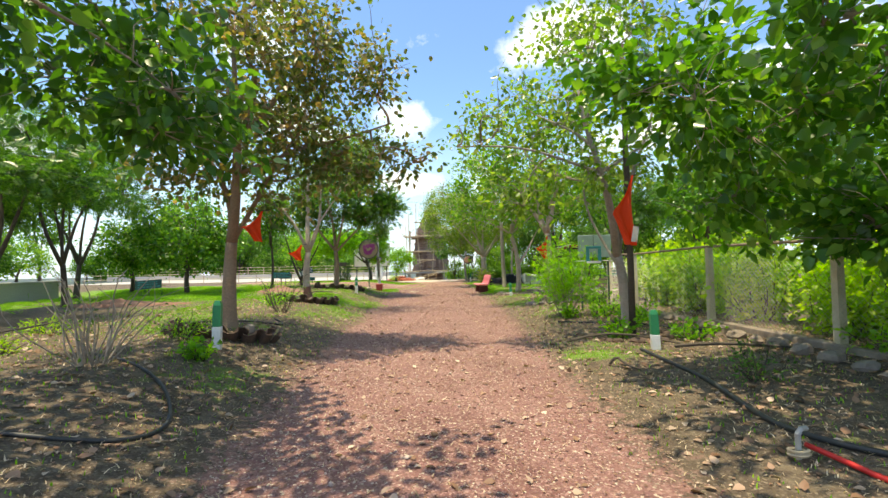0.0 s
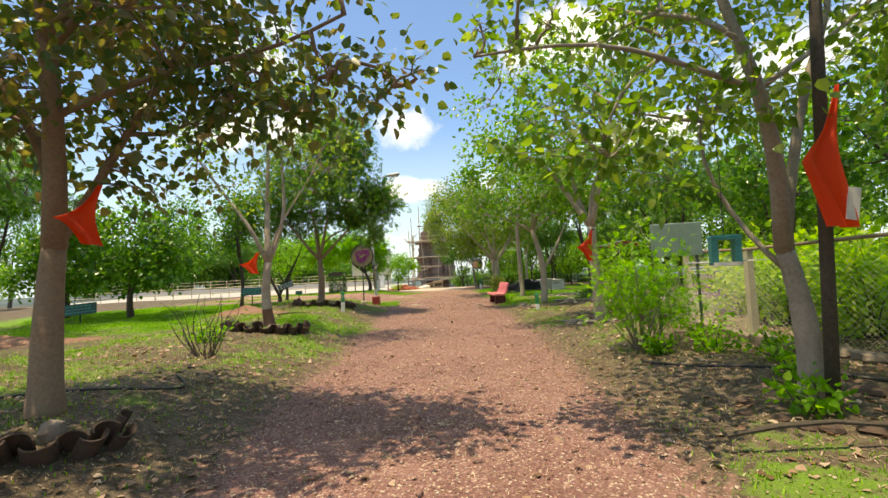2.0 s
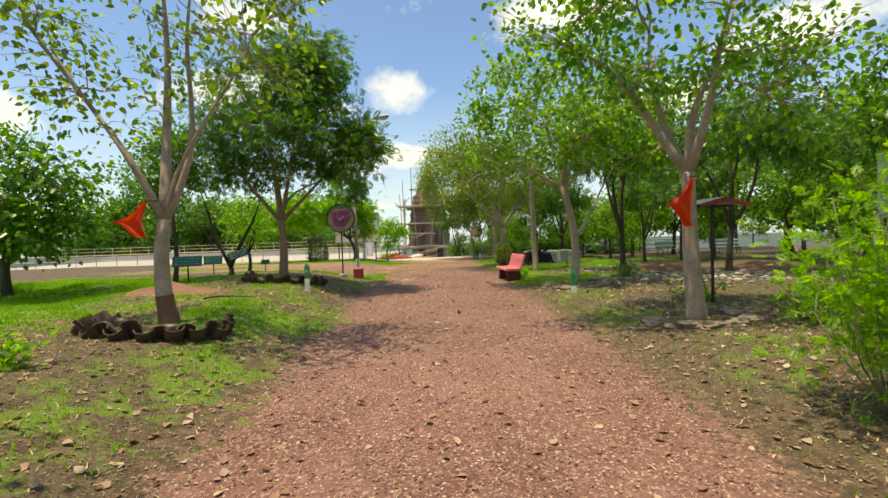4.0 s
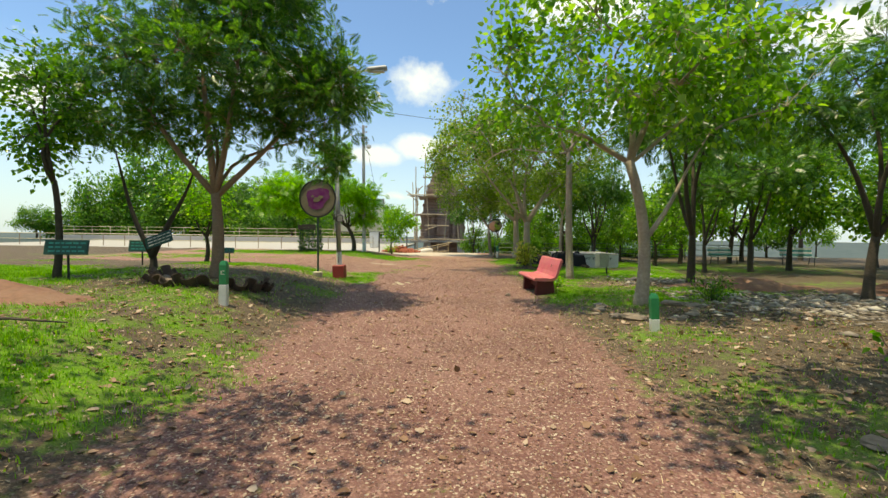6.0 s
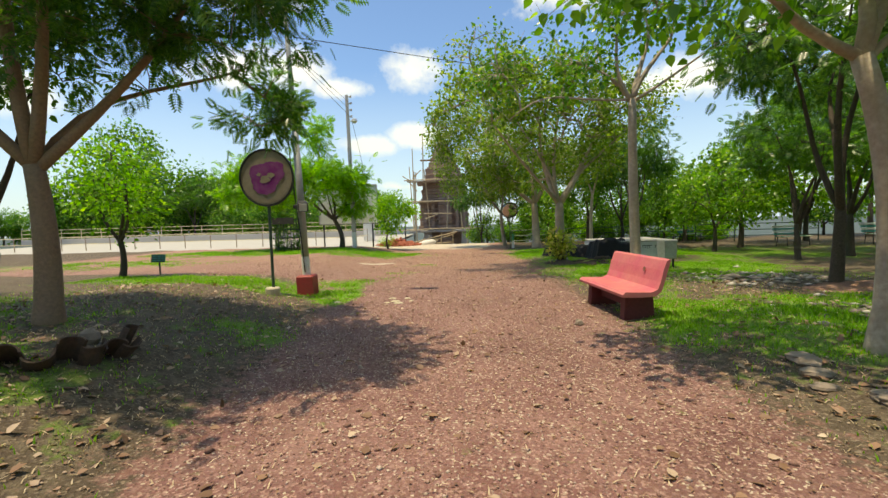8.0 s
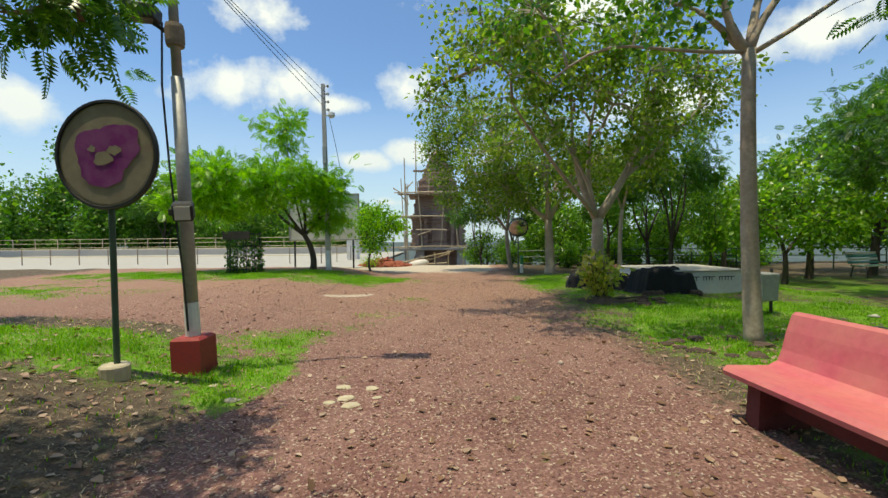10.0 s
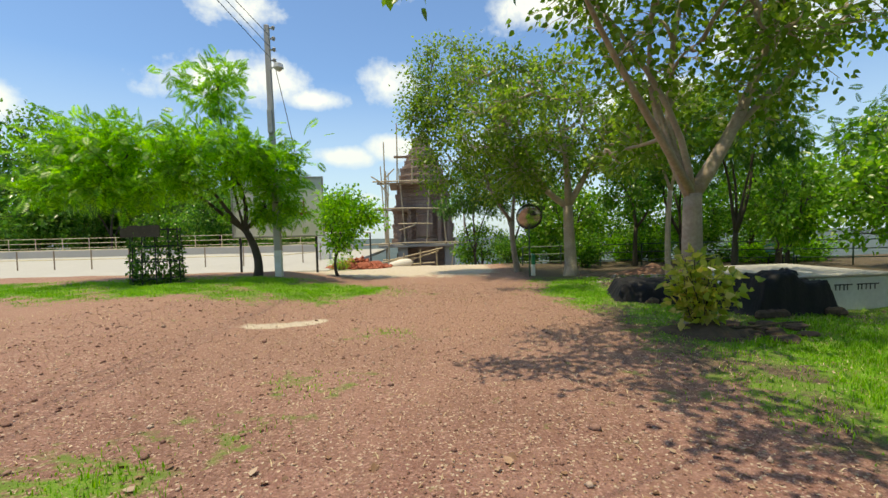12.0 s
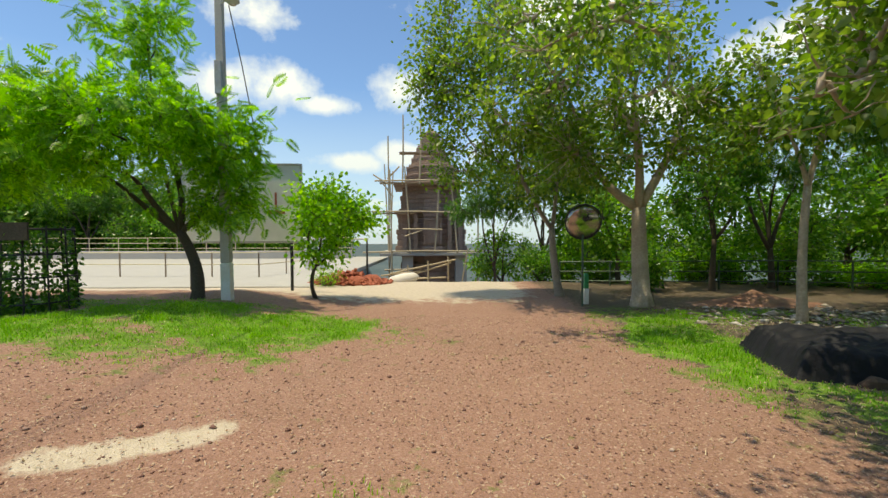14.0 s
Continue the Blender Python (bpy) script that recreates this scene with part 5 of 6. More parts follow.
# ---- trees along the path ----
G = "trees along the path"
# the last crown lobe of these two trees is unseen, added to shade the ground
tree("tree", "broad tree with fresh green heart-shaped leaves overhanging the path", on(-4.6, 1.6), (0.2, 0.2, 1.9), [(1.6, 1.5, 3.6), (-0.6, 1.2, 4.6), (2.0, 0.2, 4.4), (0.6, 2.6, 4.0)],
     [(0.9, 1.9, 3.9, 1.9, 2.0, 1.3), (0.2, 3.4, 3.6, 1.5, 1.3, 1.1), (1.2, 0.3, 4.6, 1.6, 1.6, 1.2), (1.9, 2.8, 2.5, 0.9, 1.0, 0.6), (3.0, 1.2, 4.8, 1.2, 1.0, 0.6)], 0.12, 320, 23, 0.16, M_LEAF_DARK, seed=11, group=G)
tree("tree", "broad tree with fresh green heart-shaped leaves overhanging the fence", on(5.0, 2.2), (-0.2, 0.2, 2.0), [(-1.4, 1.2, 3.8), (0.6, 1.6, 4.4), (-1.8, -0.2, 4.3), (-0.6, 2.4, 3.6)],
     [(-1.0, 1.7, 3.6, 1.7, 1.9, 1.2), (0.2, 3.0, 3.0, 1.6, 1.4, 1.2), (-1.2, 0.0, 4.6, 1.5, 1.6, 1.2), (0.9, 2.2, 2.5, 1.2, 1.2, 0.8), (-1.9, 2.4, 2.8, 1.2, 1.1, 0.8), (-2.7, 2.9, 3.4, 0.9, 0.9, 0.7), (-0.9, 3.2, 1.95, 1.1, 0.9, 0.5), (0.1, 2.6, 1.6, 0.9, 0.8, 0.4), (-3.2, 0.6, 4.7, 1.3, 0.9, 0.6)], 0.12, 470, 24, 0.165, M_LEAF, seed=12, group=G)
tree("tree", "slender ochre-barked tree with rusty drying leaves", on(-3.85, 7.65), (0.0, 0.1, 1.55), [(0.02, 0.2, 5.8, 0.85), (-1.0, 0.0, 3.9, 0.62), (1.2, 0.3, 3.6, 0.45), (0.7, -0.9, 4.8, 0.4, 3), (2.9, 0.0, 3.6, 0.3, 2), (-0.9, 0.4, 5.2, 0.35, 4), (1.6, 0.4, 5.0, 0.35, 3)],
     [(0.1, 0.1, 4.6, 2.2, 1.9, 1.5), (1.4, 0.2, 5.0, 1.4, 1.3, 1.3), (2.5, 0.4, 4.7, 1.0, 1.0, 0.6), (2.4, 0.1, 3.15, 1.3, 0.8, 0.45), (1.0, 0.3, 2.75, 1.0, 0.8, 0.7), (0.9, 0.4, 2.2, 0.8, 0.6, 0.5), (2.8, 0.2, 2.9, 0.9, 0.6, 0.4), (1.9, 0.3, 2.9, 0.8, 0.6, 0.35), (0.8, 0.2, 3.4, 1.7, 1.4, 0.8), (-0.9, 0.2, 3.2, 1.3, 1.2, 1.0), (0.2, 0.2, 5.9, 1.6, 1.5, 0.8)], 0.15, 560, 22, 0.12, M_LEAF_RUST, M_BARK_RED, seed=13, group=G, trunk_mid=(-0.02, 0.05, 0.8))
tree("tree", "slim pale tree beside a flag pole, forking low", on(3.38, 7.95), (-0.16, 0.0, 1.45), [(-0.75, 0.1, 5.2, 0.85), (0.75, 0.4, 5.0, 0.55), (-1.6, 0.6, 4.4, 0.3, 4), (1.6, 0.2, 4.6, 0.3, 3), (-3.1, -0.1, 3.5, 0.3, 3), (0.3, -0.5, 5.6, 0.3, 5), (-0.45, 0.55, 3.1, 0.3, 0, -0.13, 0.0, 1.2)],
     [(-0.5, 0.3, 5.0, 1.8, 1.8, 1.3), (1.1, 0.6, 4.5, 1.7, 1.6, 1.1), (-1.1, 0.8, 3.7, 1.2, 1.2, 1.0), (0.2, 1.2, 3.2, 1.2, 1.0, 0.6), (-2.2, 0.0, 4.0, 1.0, 0.9, 0.5), (-3.0, 0.1, 3.7, 0.5, 0.5, 0.35), (-2.1, -0.5, 2.5, 0.9, 0.5, 0.5), (-1.3, -0.5, 2.8, 1.0, 0.6, 0.6), (-1.7, -0.4, 2.2, 0.6, 0.4, 0.35), (0.2, 0.2, 6.2, 1.7, 1.6, 0.8), (1.9, 0.4, 3.4, 1.2, 1.2, 0.8)], 0.125, 380, 22, 0.115, M_LEAF_OLIVE, M_BARK, seed=14, group=G, band=(0.9, M_PALEPAINT, "flaking whitewashed foot"))
fp = thing("flag_pole", "dark rough wooden flag pole beside a whitewashed tree", "pole", on(3.36, 7.72))
part("pole", Shape().tube([(0, 0, -0.1), (-0.06, -0.14, 1.2), (-0.17, -0.36, 2.9), (-0.28, -0.6, 5.0)], [0.058, 0.055, 0.05, 0.035], 10), M_BARK_DARK, fp, smooth=True)
tree("tree", "pale-trunked tree forking into three limbs, rust-painted foot", on(-4.42, 13.9), (0.0, 0.0, 1.5), [(-1.5, 0.0, 4.0, 0.55), (-0.05, 0.2, 5.6, 0.8), (0.6, 0.0, 5.0, 0.55), (-1.9, 0.3, 5.2, 0.3, 5), (1.3, 0.2, 4.2, 0.3)],
     [(0.0, 0.1, 4.9, 2.1, 1.9, 1.4), (-1.3, 0.1, 3.7, 1.3, 1.3, 0.9), (1.4, 0.1, 4.0, 1.3, 1.3, 0.9), (1.9, 0.1, 5.4, 1.2, 1.3, 1.1), (0, 0.1, 6.4, 1.8, 1.6, 0.9)], 0.135, 190, 20, 0.115, M_LEAF_OLIVE, M_BARK_PALE, seed=15, group=G, band=(0.3, M_EARTHPAINT, "rust-brown painted foot"))
tree("tree", "stout pale tree with an orange flag tied to its trunk", on(3.6, 14.35), (-0.1, 0.0, 2.3), [(-1.9, 0.2, 4.4, 0.7), (0.9, 0.3, 5.0), (0.1, -0.9, 4.8), (-0.2, 0.9, 5.2)],
     [(0.0, 0.1, 4.9, 2.3, 2.1, 1.3), (-1.9, 0.0, 5.5, 1.5, 1.5, 1.4), (0.3, 0.1, 6.6, 2.0, 1.9, 1.1), (-1.2, 0.0, 4.1, 1.2, 1.3, 0.8), (1.4, 0.2, 3.7, 1.6, 1.5, 1.1)], 0.155, 360, 22, 0.12, M_LEAF_FRESH, M_BARK_PALE, seed=16, group=G)
tree("tree", "wide-crowned feathery dark green tree with a straight brown trunk", on(-5.2, 20.5), (0.0, 0.0, 1.75), [(-1.9, 0.0, 3.9, 0.6), (-0.5, 0.3, 5.2, 0.65), (0.8, -0.3, 5.0, 0.6), (2.0, 0.2, 3.9, 0.55), (1.6, 1.9, 3.4, 0.35), (-1.0, 0.9, 4.4, 0.4)],
     [(0.2, 0.0, 4.3, 2.7, 2.3, 1.2), (2.2, 0.0, 3.7, 1.4, 1.4, 0.8), (-2.2, 0.2, 3.6, 1.7, 1.6, 0.9), (0, 0, 5.6, 2.3, 2.0, 1.3), (1.2, -0.3, 6.2, 1.4, 1.3, 0.9), (1.5, 2.3, 2.9, 0.8, 0.6, 0.5), (2.0, 2.2, 2.65, 0.4, 0.4, 0.3)], 0.15, 600, 20, 0.25, M_LEAF_DARK, M_BARK_RED, seed=17, form=PINNATE, group=G, droop=0.25)
tree("tree", "curved pale-barked tree with drooping bright green leaves", on(3.42, 20.0), (-0.3, 0.0, 2.75), [(-1.9, 0.0, 3.4, 0.5), (-0.5, 0.3, 4.8, 0.65), (0.5, 0.2, 4.8, 0.65), (1.6, 0.4, 4.2, 0.4), (1.25, 0.1, 3.3, 0.5, 0, 0.02, 0.0, 1.2)],
     [(-0.4, 0.1, 4.6, 2.3, 2.2, 1.3), (-2.0, 0.0, 3.8, 1.1, 1.3, 0.8), (1.5, 0.2, 3.8, 1.5, 1.5, 0.9), (0.2, -1.2, 4.0, 1.6, 1.1, 0.9), (1.9, 0.5, 4.9, 1.7, 1.6, 1.2), (-0.6, 0.2, 6.0, 2.2, 2.0, 0.9), (-2.6, 0.2, 4.7, 0.9, 1.0, 0.7)], 0.135, 380, 23, 0.145, M_LEAF_FRESH, M_BARK_PALE, seed=18, group=G, trunk_mid=(0.02, 0.0, 1.4))
tree("tree", "tall straight white-barked tree with a high sparse crown", on(3.65, 26.1), (-0.12, 0.0, 4.2), [(0.9, 0.2, 5.9), (-1.0, 0.3, 5.0), (0.2, 0.4, 6.4), (-0.6, -0.3, 5.9), (-2.9, 0.4, 3.9, 0.28), (1.6, -0.2, 5.2, 0.35)],
     [(0.2, 0.2, 6.3, 1.9, 1.8, 1.0), (-1.3, 0.3, 5.0, 0.9, 0.9, 0.6), (-3.2, 0.4, 4.8, 0.9, 0.6, 0.5), (-2.6, 0.6, 5.8, 0.9, 0.7, 0.5)], 0.14, 150, 20, 0.13, M_LEAF, M_BARK_PALE, seed=19, group=G, kick=1.15)
tree("tree", "large spreading tree with olive-green leaves over the path", on(2.95, 30.45), (-0.08, 0.0, 2.05), [(1.5, 0.2, 5.2, 0.75), (-0.7, 0.0, 4.6, 0.7), (-2.4, -1.6, 4.4, 0.4), (0.3, 0.8, 5.6, 0.5), (2.6, 0.4, 4.8, 0.4), (-1.6, 0.3, 5.2, 0.35)],
     [(-0.2, -0.2, 4.8, 2.4, 2.0, 1.4), (-2.9, -2.3, 4.9, 1.3, 0.8, 0.9), (-2.4, -3.5, 5.3, 0.8, 0.6, 0.4), (-2.6, -1.2, 6.3, 1.5, 1.3, 1.0), (-4.0, -1.9, 4.4, 0.5, 0.4, 0.3), (-1.2, -0.8, 5.8, 1.5, 1.3, 1.0), (2.2, 0.6, 5.2, 2.0, 1.9, 1.1), (1.7, 1.2, 3.5, 0.9, 0.9, 0.6), (0.3, 0.2, 6.2, 2.1, 1.9, 1.0), (-0.4, 1.6, 3.2, 0.8, 0.8, 0.8), (0.4, 1.8, 3.8, 1.0, 0.9, 0.9)], 0.2, 760, 25, 0.12, M_LEAF_OLIVE, M_BARK_PALE, seed=20, group=G)
tree("tree", "pale-trunked tree with dense olive-green hanging foliage", on(3.5, 38.1), (-0.1, 0.0, 2.3), [(-1.6, 0.0, 4.5), (0.0, 0.2, 5.6), (1.4, 0.2, 5.0), (-0.6, -0.7, 5.0)],
     [(-2.4, 0.0, 4.9, 1.9, 1.9, 1.7), (-0.6, 0.0, 4.7, 2.6, 2.2, 1.7), (-2.2, 0.1, 6.4, 1.7, 1.5, 1.1), (1.3, 0.2, 4.3, 1.8, 1.7, 1.3), (-1.9, -0.2, 3.3, 1.2, 1.2, 0.9), (-0.4, 0, 6.3, 1.6, 1.6, 0.9), (-1.8, -3.4, 4.8, 1.0, 0.8, 0.6), (-3.2, -3.3, 4.6, 0.9, 0.6, 0.5)], 0.235, 700, 26, 0.12, M_LEAF_OLIVE, M_BARK_PALE, seed=21, group=G, kick=1.4)
tree("tree", "thin leaning tree with olive-green leaves", on(2.1, 40.0), (-0.2, 0.1, 1.9), [(-1.6, 0.2, 4.6), (0.2, 0.3, 5.0), (-2.3, -0.1, 4.0)],
     [(-0.9, 0.2, 3.7, 1.4, 1.4, 1.3), (-2.6, -0.2, 4.2, 1.3, 1.3, 1.5), (-2.9, -0.2, 6.0, 1.1, 1.1, 1.2), (0.1, 0.4, 4.9, 1.4, 1.4, 1.0), (-1.3, 0.0, 6.4, 1.6, 1.4, 1.1), (-2.4, -0.2, 7.6, 1.6, 1.4, 1.0), (-3.4, -0.2, 5.2, 0.7, 0.6, 1.2), (-3.4, 0.0, 6.8, 0.8, 0.6, 0.9), (-3.7, -0.2, 6.0, 0.8, 0.6, 1.2)], 0.13, 700, 26, 0.11, M_LEAF_OLIVE, M_BARK, seed=22, group=G)
tree("tree", "thin leaning tree splitting into two slanting stems", on(-7.15, 21.3), (-0.02, 0.0, 0.35), [(-1.0, 0.1, 3.0, 0.8), (1.1, 0.0, 2.6, 0.95)],
     [(-1.2, 0.2, 3.5, 1.3, 1.2, 0.8), (1.2, 0.1, 3.2, 0.9, 0.9, 0.6)], 0.1, 90, 20, 0.1, M_LEAF_DARK, M_BARK_DARK, seed=23, group=G, bow=0.1)
tree("tree", "small bushy young tree on the lawn", on(-8.6, 25.8), (0.0, 0.0, 0.9), [(-0.5, 0.0, 2.4), (0.4, 0.1, 2.6), (0.1, -.3, 2.8)],
     [(0.0, 0.0, 2.4, 1.1, 1.0, 0.9), (0.3, 0.0, 1.6, 0.9, 0.9, 0.5)], 0.085, 130, 24, 0.1, M_LEAF_NEEM, M_BARK_DARK, seed=24, group=G)
tree("neem_tree", "feathery bright green tree leaning over the grass island", on(-6.45, 37.4), (-0.35, 0.0, 1.45), [(-2.6, 0.0, 3.0), (-1.0, 0.2, 3.8), (0.7, 0.0, 3.2), (-1.1, 0.2, 5.7, 0.35), (-1.6, -0.6, 2.8)],
     [(-0.8, -1.0, 3.4, 2.0, 1.5, 1.0), (-2.9, -1.1, 3.4, 2.0, 1.7, 1.2), (-4.4, -1.1, 3.2, 1.3, 1.3, 1.1), (0.7, 0.0, 3.1, 1.0, 0.9, 0.6), (0.7, -0.7, 3.6, 1.0, 0.8, 0.6), (-1.0, 0.2, 5.4, 0.8, 0.7, 0.5), (-1.4, 0.2, 6.0, 1.2, 0.8, 0.5), (-0.9, 0.0, 3.9, 1.1, 1.0, 0.5), (0.9, 0.1, 2.0, .8, .8, .5)], 0.15, 360, 17, 0.36, M_LEAF_NEEM, M_BARK_DARK, seed=25, form=PINNATE, group=G, spread=0.2, trunk_mid=(-0.02, 0, 0.7))
tree("tree", "slim young tree with a small airy crown on the lawn", on(-8.0, 19.8), (0.0, 0.0, 1.9), [(-0.5, 0.0, 3.6), (0.5, 0.1, 3.9), (0.0, 0.2, 4.4)],
     [(0.0, 0.0, 3.6, 1.1, 1.0, 1.0), (-0.5, 0.2, 2.6, 0.8, 0.8, 0.5)], 0.075, 120, 22, 0.11, M_LEAF, M_BARK_DARK, seed=27, group=G)
tree("tree", "slim pale tree with a high thin crown by the tarpaulin", on(5.75, 36.3), (0.05, 0.0, 2.6), [(-0.8, 0.0, 4.6), (0.6, 0.2, 4.9), (0.0, -0.4, 5.4)],
     [(0.0, 0.0, 4.7, 1.7, 1.6, 1.2), (-0.8, 0.2, 3.7, 1.0, 1.0, 0.6), (0.9, -0.2, 3.9, 1.0, 1.0, 0.6)], 0.1, 210, 22, 0.12, M_LEAF_OLIVE, M_BARK_PALE, seed=28, group=G)
tree("small_tree", "small leafy tree beside the hoarding", on(-4.35, 38.9), (0.05, 0.0, 0.9), [(-0.2, 0.1, 2.3), (0.7, 0.1, 2.2), (0.2, -.2, 2.6)],
     [(0.3, 0.1, 2.2, 1.0, 0.9, 0.8), (1.2, 0.1, 2.1, 0.6, 0.5, 0.35), (0.2, 0.0, 1.2, 0.6, 0.6, 0.4)], 0.06, 170, 24, 0.12, M_LEAF_NEEM, M_BARK_DARK, seed=26, group=G)

# ---- trees further off, built once and repeated ----
B = "trees in the background"
proto = [
    tree("background_tree", "feathery dark green garden tree with several dark trunks", on(8.6, 21.0), (0.1, 0.0, 1.4), [(-1.3, 0.3, 4.2, 0.7), (1.0, -0.2, 4.4, 0.7), (0.2, 0.8, 4.9, 0.6), (-0.2, -0.9, 4.5, 0.6)],
         [(0, 0, 5.0, 2.3, 2.3, 1.1), (-1.5, 0.4, 3.9, 1.3, 1.3, 0.7), (1.6, -0.3, 4.0, 1.3, 1.3, 0.7), (0.2, -1.4, 4.1, 1.2, 1.0, 0.6)], 0.12, 170, 16, 0.3, M_LEAF_DARK, M_BARK_DARK, seed=31, form=PINNATE, group=B),
    tree("background_tree", "rounded green garden tree with a dark trunk", on(10.5, 17.0), (0.0, 0.1, 1.7), [(-1.2, 0.0, 3.6), (1.0, 0.4, 3.8), (0.1, -0.9, 4.4)],
         [(0, 0, 4.1, 2.0, 2.0, 1.7), (0.6, 0.4, 3.0, 1.6, 1.6, 0.9), (-0.8, -.4, 5.0, 1.2, 1.2, .9)], 0.13, 170, 24, 0.16, M_LEAF, M_BARK_DARK, seed=32, group=B),
    tree("background_tree", "low airy tree with fresh green leaves", on(9.8, 33.5), (0.0, 0.0, 1.0), [(-1.0, 0.2, 2.3), (0.9, 0.0, 2.6), (0.0, 0.8, 2.8)],
         [(0, 0, 2.4, 1.7, 1.7, 1.0), (-0.8, 0.4, 1.6, 1.0, 1.0, 0.6), (.9, -.4, 1.7, 1.0, 1.0, 0.7)], 0.1, 170, 22, 0.14, M_LEAF_FRESH, M_BARK_DARK, seed=33, group=B),
    tree("background_tree", "dense dark green tree with low hanging leaves", on(-10.7, 17.8), (0.0, 0.0, 1.0), [(-1.2, 0.2, 2.4), (1.1, 0.0, 2.6), (0.0, 0.8, 3.0)],
         [(0, 0, 2.6, 2.2, 1.9, 1.4), (-1.0, 0.4, 1.7, 1.2, 1.2, 0.8), (1.2, -.2, 1.8, 1.3, 1.2, 0.8)], 0.12, 300, 26, 0.15, M_LEAF, M_BARK_DARK, seed=34, group=B),
]
rr = random.Random(21)
spots = [
    (0, 13.5, 22.5, 1.0), (0, 12.5, 30.5, 1.0), (1, 7.0, 41.0, 0.95), (2, 5.2, 43.5, 1.1), (2, 12.0, 40.0, 1.2), (0, 15.0, 36.0, 1.2), (1, 18.0, 24.0, 1.2), (0, 19.5, 31.0, 1.2),
    (1, 9.4, 12.5, 1.0), (0, 12.0, 8.0, 1.1), (0, 9.5, 1.5, 1.1), (1, 14.0, 14.0, 1.2), (0, 17.5, 18.0, 1.2), (3, 6.0, 46.5, 1.1), (3, 10.5, 45.5, 1.1), (0, 3.0, 46.0, 0.9), (2, 1.6, 47.5, 0.9),
    (2, 16.5, 44.0, 1.3), (0, 22.0, 40.0, 1.4), (1, 24.0, 27.0, 1.3), (0, 23.0, 12.0, 1.3), (0, 6.6, 24.2, 0.95), 
    *((2 + q % 2, 17 + 4.6 * q, 47 - (q * 3 % 4) * 1.5, 0.8) for q in range(3)), (2, 10.5, 42.5, .9), (0, 10.0, 29.5, 0.9), (2, 11.8, 35.0, 1.2), (2, 14.5, 31.0, 1.4), (2, 17.0, 38.0, 1.5), (3, 14.0, 44.0, 1.0), (2, 19.0, 28.0, 1.6), (2, 16.5, 24.5, 1.3), (2, 9.0, 36.0, 0.9), (2, 21.0, 34.0, 1.7), (2, 12.0, 18.5, 1.0), (0, 7.6, 36.2, 1.0), (1, 16, 27.5, 1.0), (0, 9.2, 41.5, 1.0), (1, 4.8, 45.2, 1.0), (0, 1.2, 46.8, .85),
    (0, -11.0, 12.4, 0.9), (0, -13.6, 15.8, 0.85), (0, -12.2, 10.2, 0.8), (0, -9.2, 8.6, 0.8), (0, -13.0, 7.0, 1.0), (0, -10.5, 4.0, 1.0), (3, -13.6, 18.6, 0.8), (0, -18.5, 14.0, 1.0),
]
for k, x, y, s in spots:
    copy_thing(proto[k], Matrix.Translation(on(x, y, -0.03)) @ Matrix.Rotation(rr.uniform(0, 6.28), 4, "Z") @ Matrix.Diagonal((s * rr.uniform(.82, 1.2), s * rr.uniform(.82, 1.2), s * rr.uniform(.85, 1.2), 1)))
for k, x, y, s in (*((3, -54 + 3.3 * q, 64.5 + (q * 7 % 5) * 0.6, 1.25 + 0.13 * (q * 5 % 4)) for q in range(14)), (3, -47, 67, 2.1), (1, -41, 68, 2.6), (3, -35.5, 67, 2.9), (3, -44, 70, 2.6), (1, -37, 68, 1.7), (3, -33, 72, 2.3), (0, -28, 69, 1.7), (3, -23.5, 71, 1.9), (1, -19.5, 68, 1.25), (3, -15, 70, 1.6), (0, -11, 67, 1.15), (3, -30, 80, 3.0), (3, -40, 84, 3.0), (0, -31, 64.5, 1.2), (3, -18, 78, 2.0), (1, -38, 40, 1.4), (2, -34, 34, 1.4), (3, -30, 27, 1.2), (0, -36, 20, 1.5), (3, -28, 12, 1.3), (3, -68, 60, 2.6)):
    z = min(ground_at(x, y), 0.0) if y < 65 else -1.5
    copy_thing(proto[k], Matrix.Translation((x, y, max(z, -2.0) - 0.05)) @ Matrix.Rotation(rr.uniform(0, 6.28), 4, "Z") @ Matrix.Diagonal((s * rr.uniform(.82, 1.2), s * rr.uniform(.82, 1.2), s * rr.uniform(.85, 1.2), 1)))

# ---- shrubs ----
for k, (x, y, h) in enumerate(((6.3, 2.0, 1.7), (6.5, 3.6, 1.75), (6.3, 5.2, 1.8), (6.5, 6.8, 1.7), (6.2, 8.4, 1.75), (6.0, 10.0, 1.7), (6.1, 11.6, 1.7), (7.6, 4.5, 2.0), (7.7, 7.6, 2.0), (7.4, 10.6, 1.9), (6.6, 13.3, 1.6))):
    shrub("hedge_shrub", "bright lime-green hedge shrub behind the fence", on(x, y), h, 0.95, 0.95, 30, 75, 0.125, M_LEAF_LIME, M_BARK_DARK, 40 + k, HEART, 0.05, group="hedge behind the fence")
shrub("bare_shrub", "half-bare shrub of grey woody stems", on(-3.9, 4.75), 1.15, 1.0, 0.7, 26, 6, 0.06, M_LEAF_DARK, M_BARK, 60)
shrub("bare_shrub", "half-bare multi-stemmed shrub beside the path", on(-3.95, 10.4), 1.15, 0.75, 0.55, 20, 7, 0.06, M_LEAF_NEEM, M_BARK_DARK, 61)
shrub("green_shrub", "tall multi-stemmed shrub with fine green leaves", on(3.0, 10.75), 1.95, 0.95, 0.85, 34, 48, 0.12, M_LEAF_NEEM, M_BARK, 62, PINNATE, 0.3)
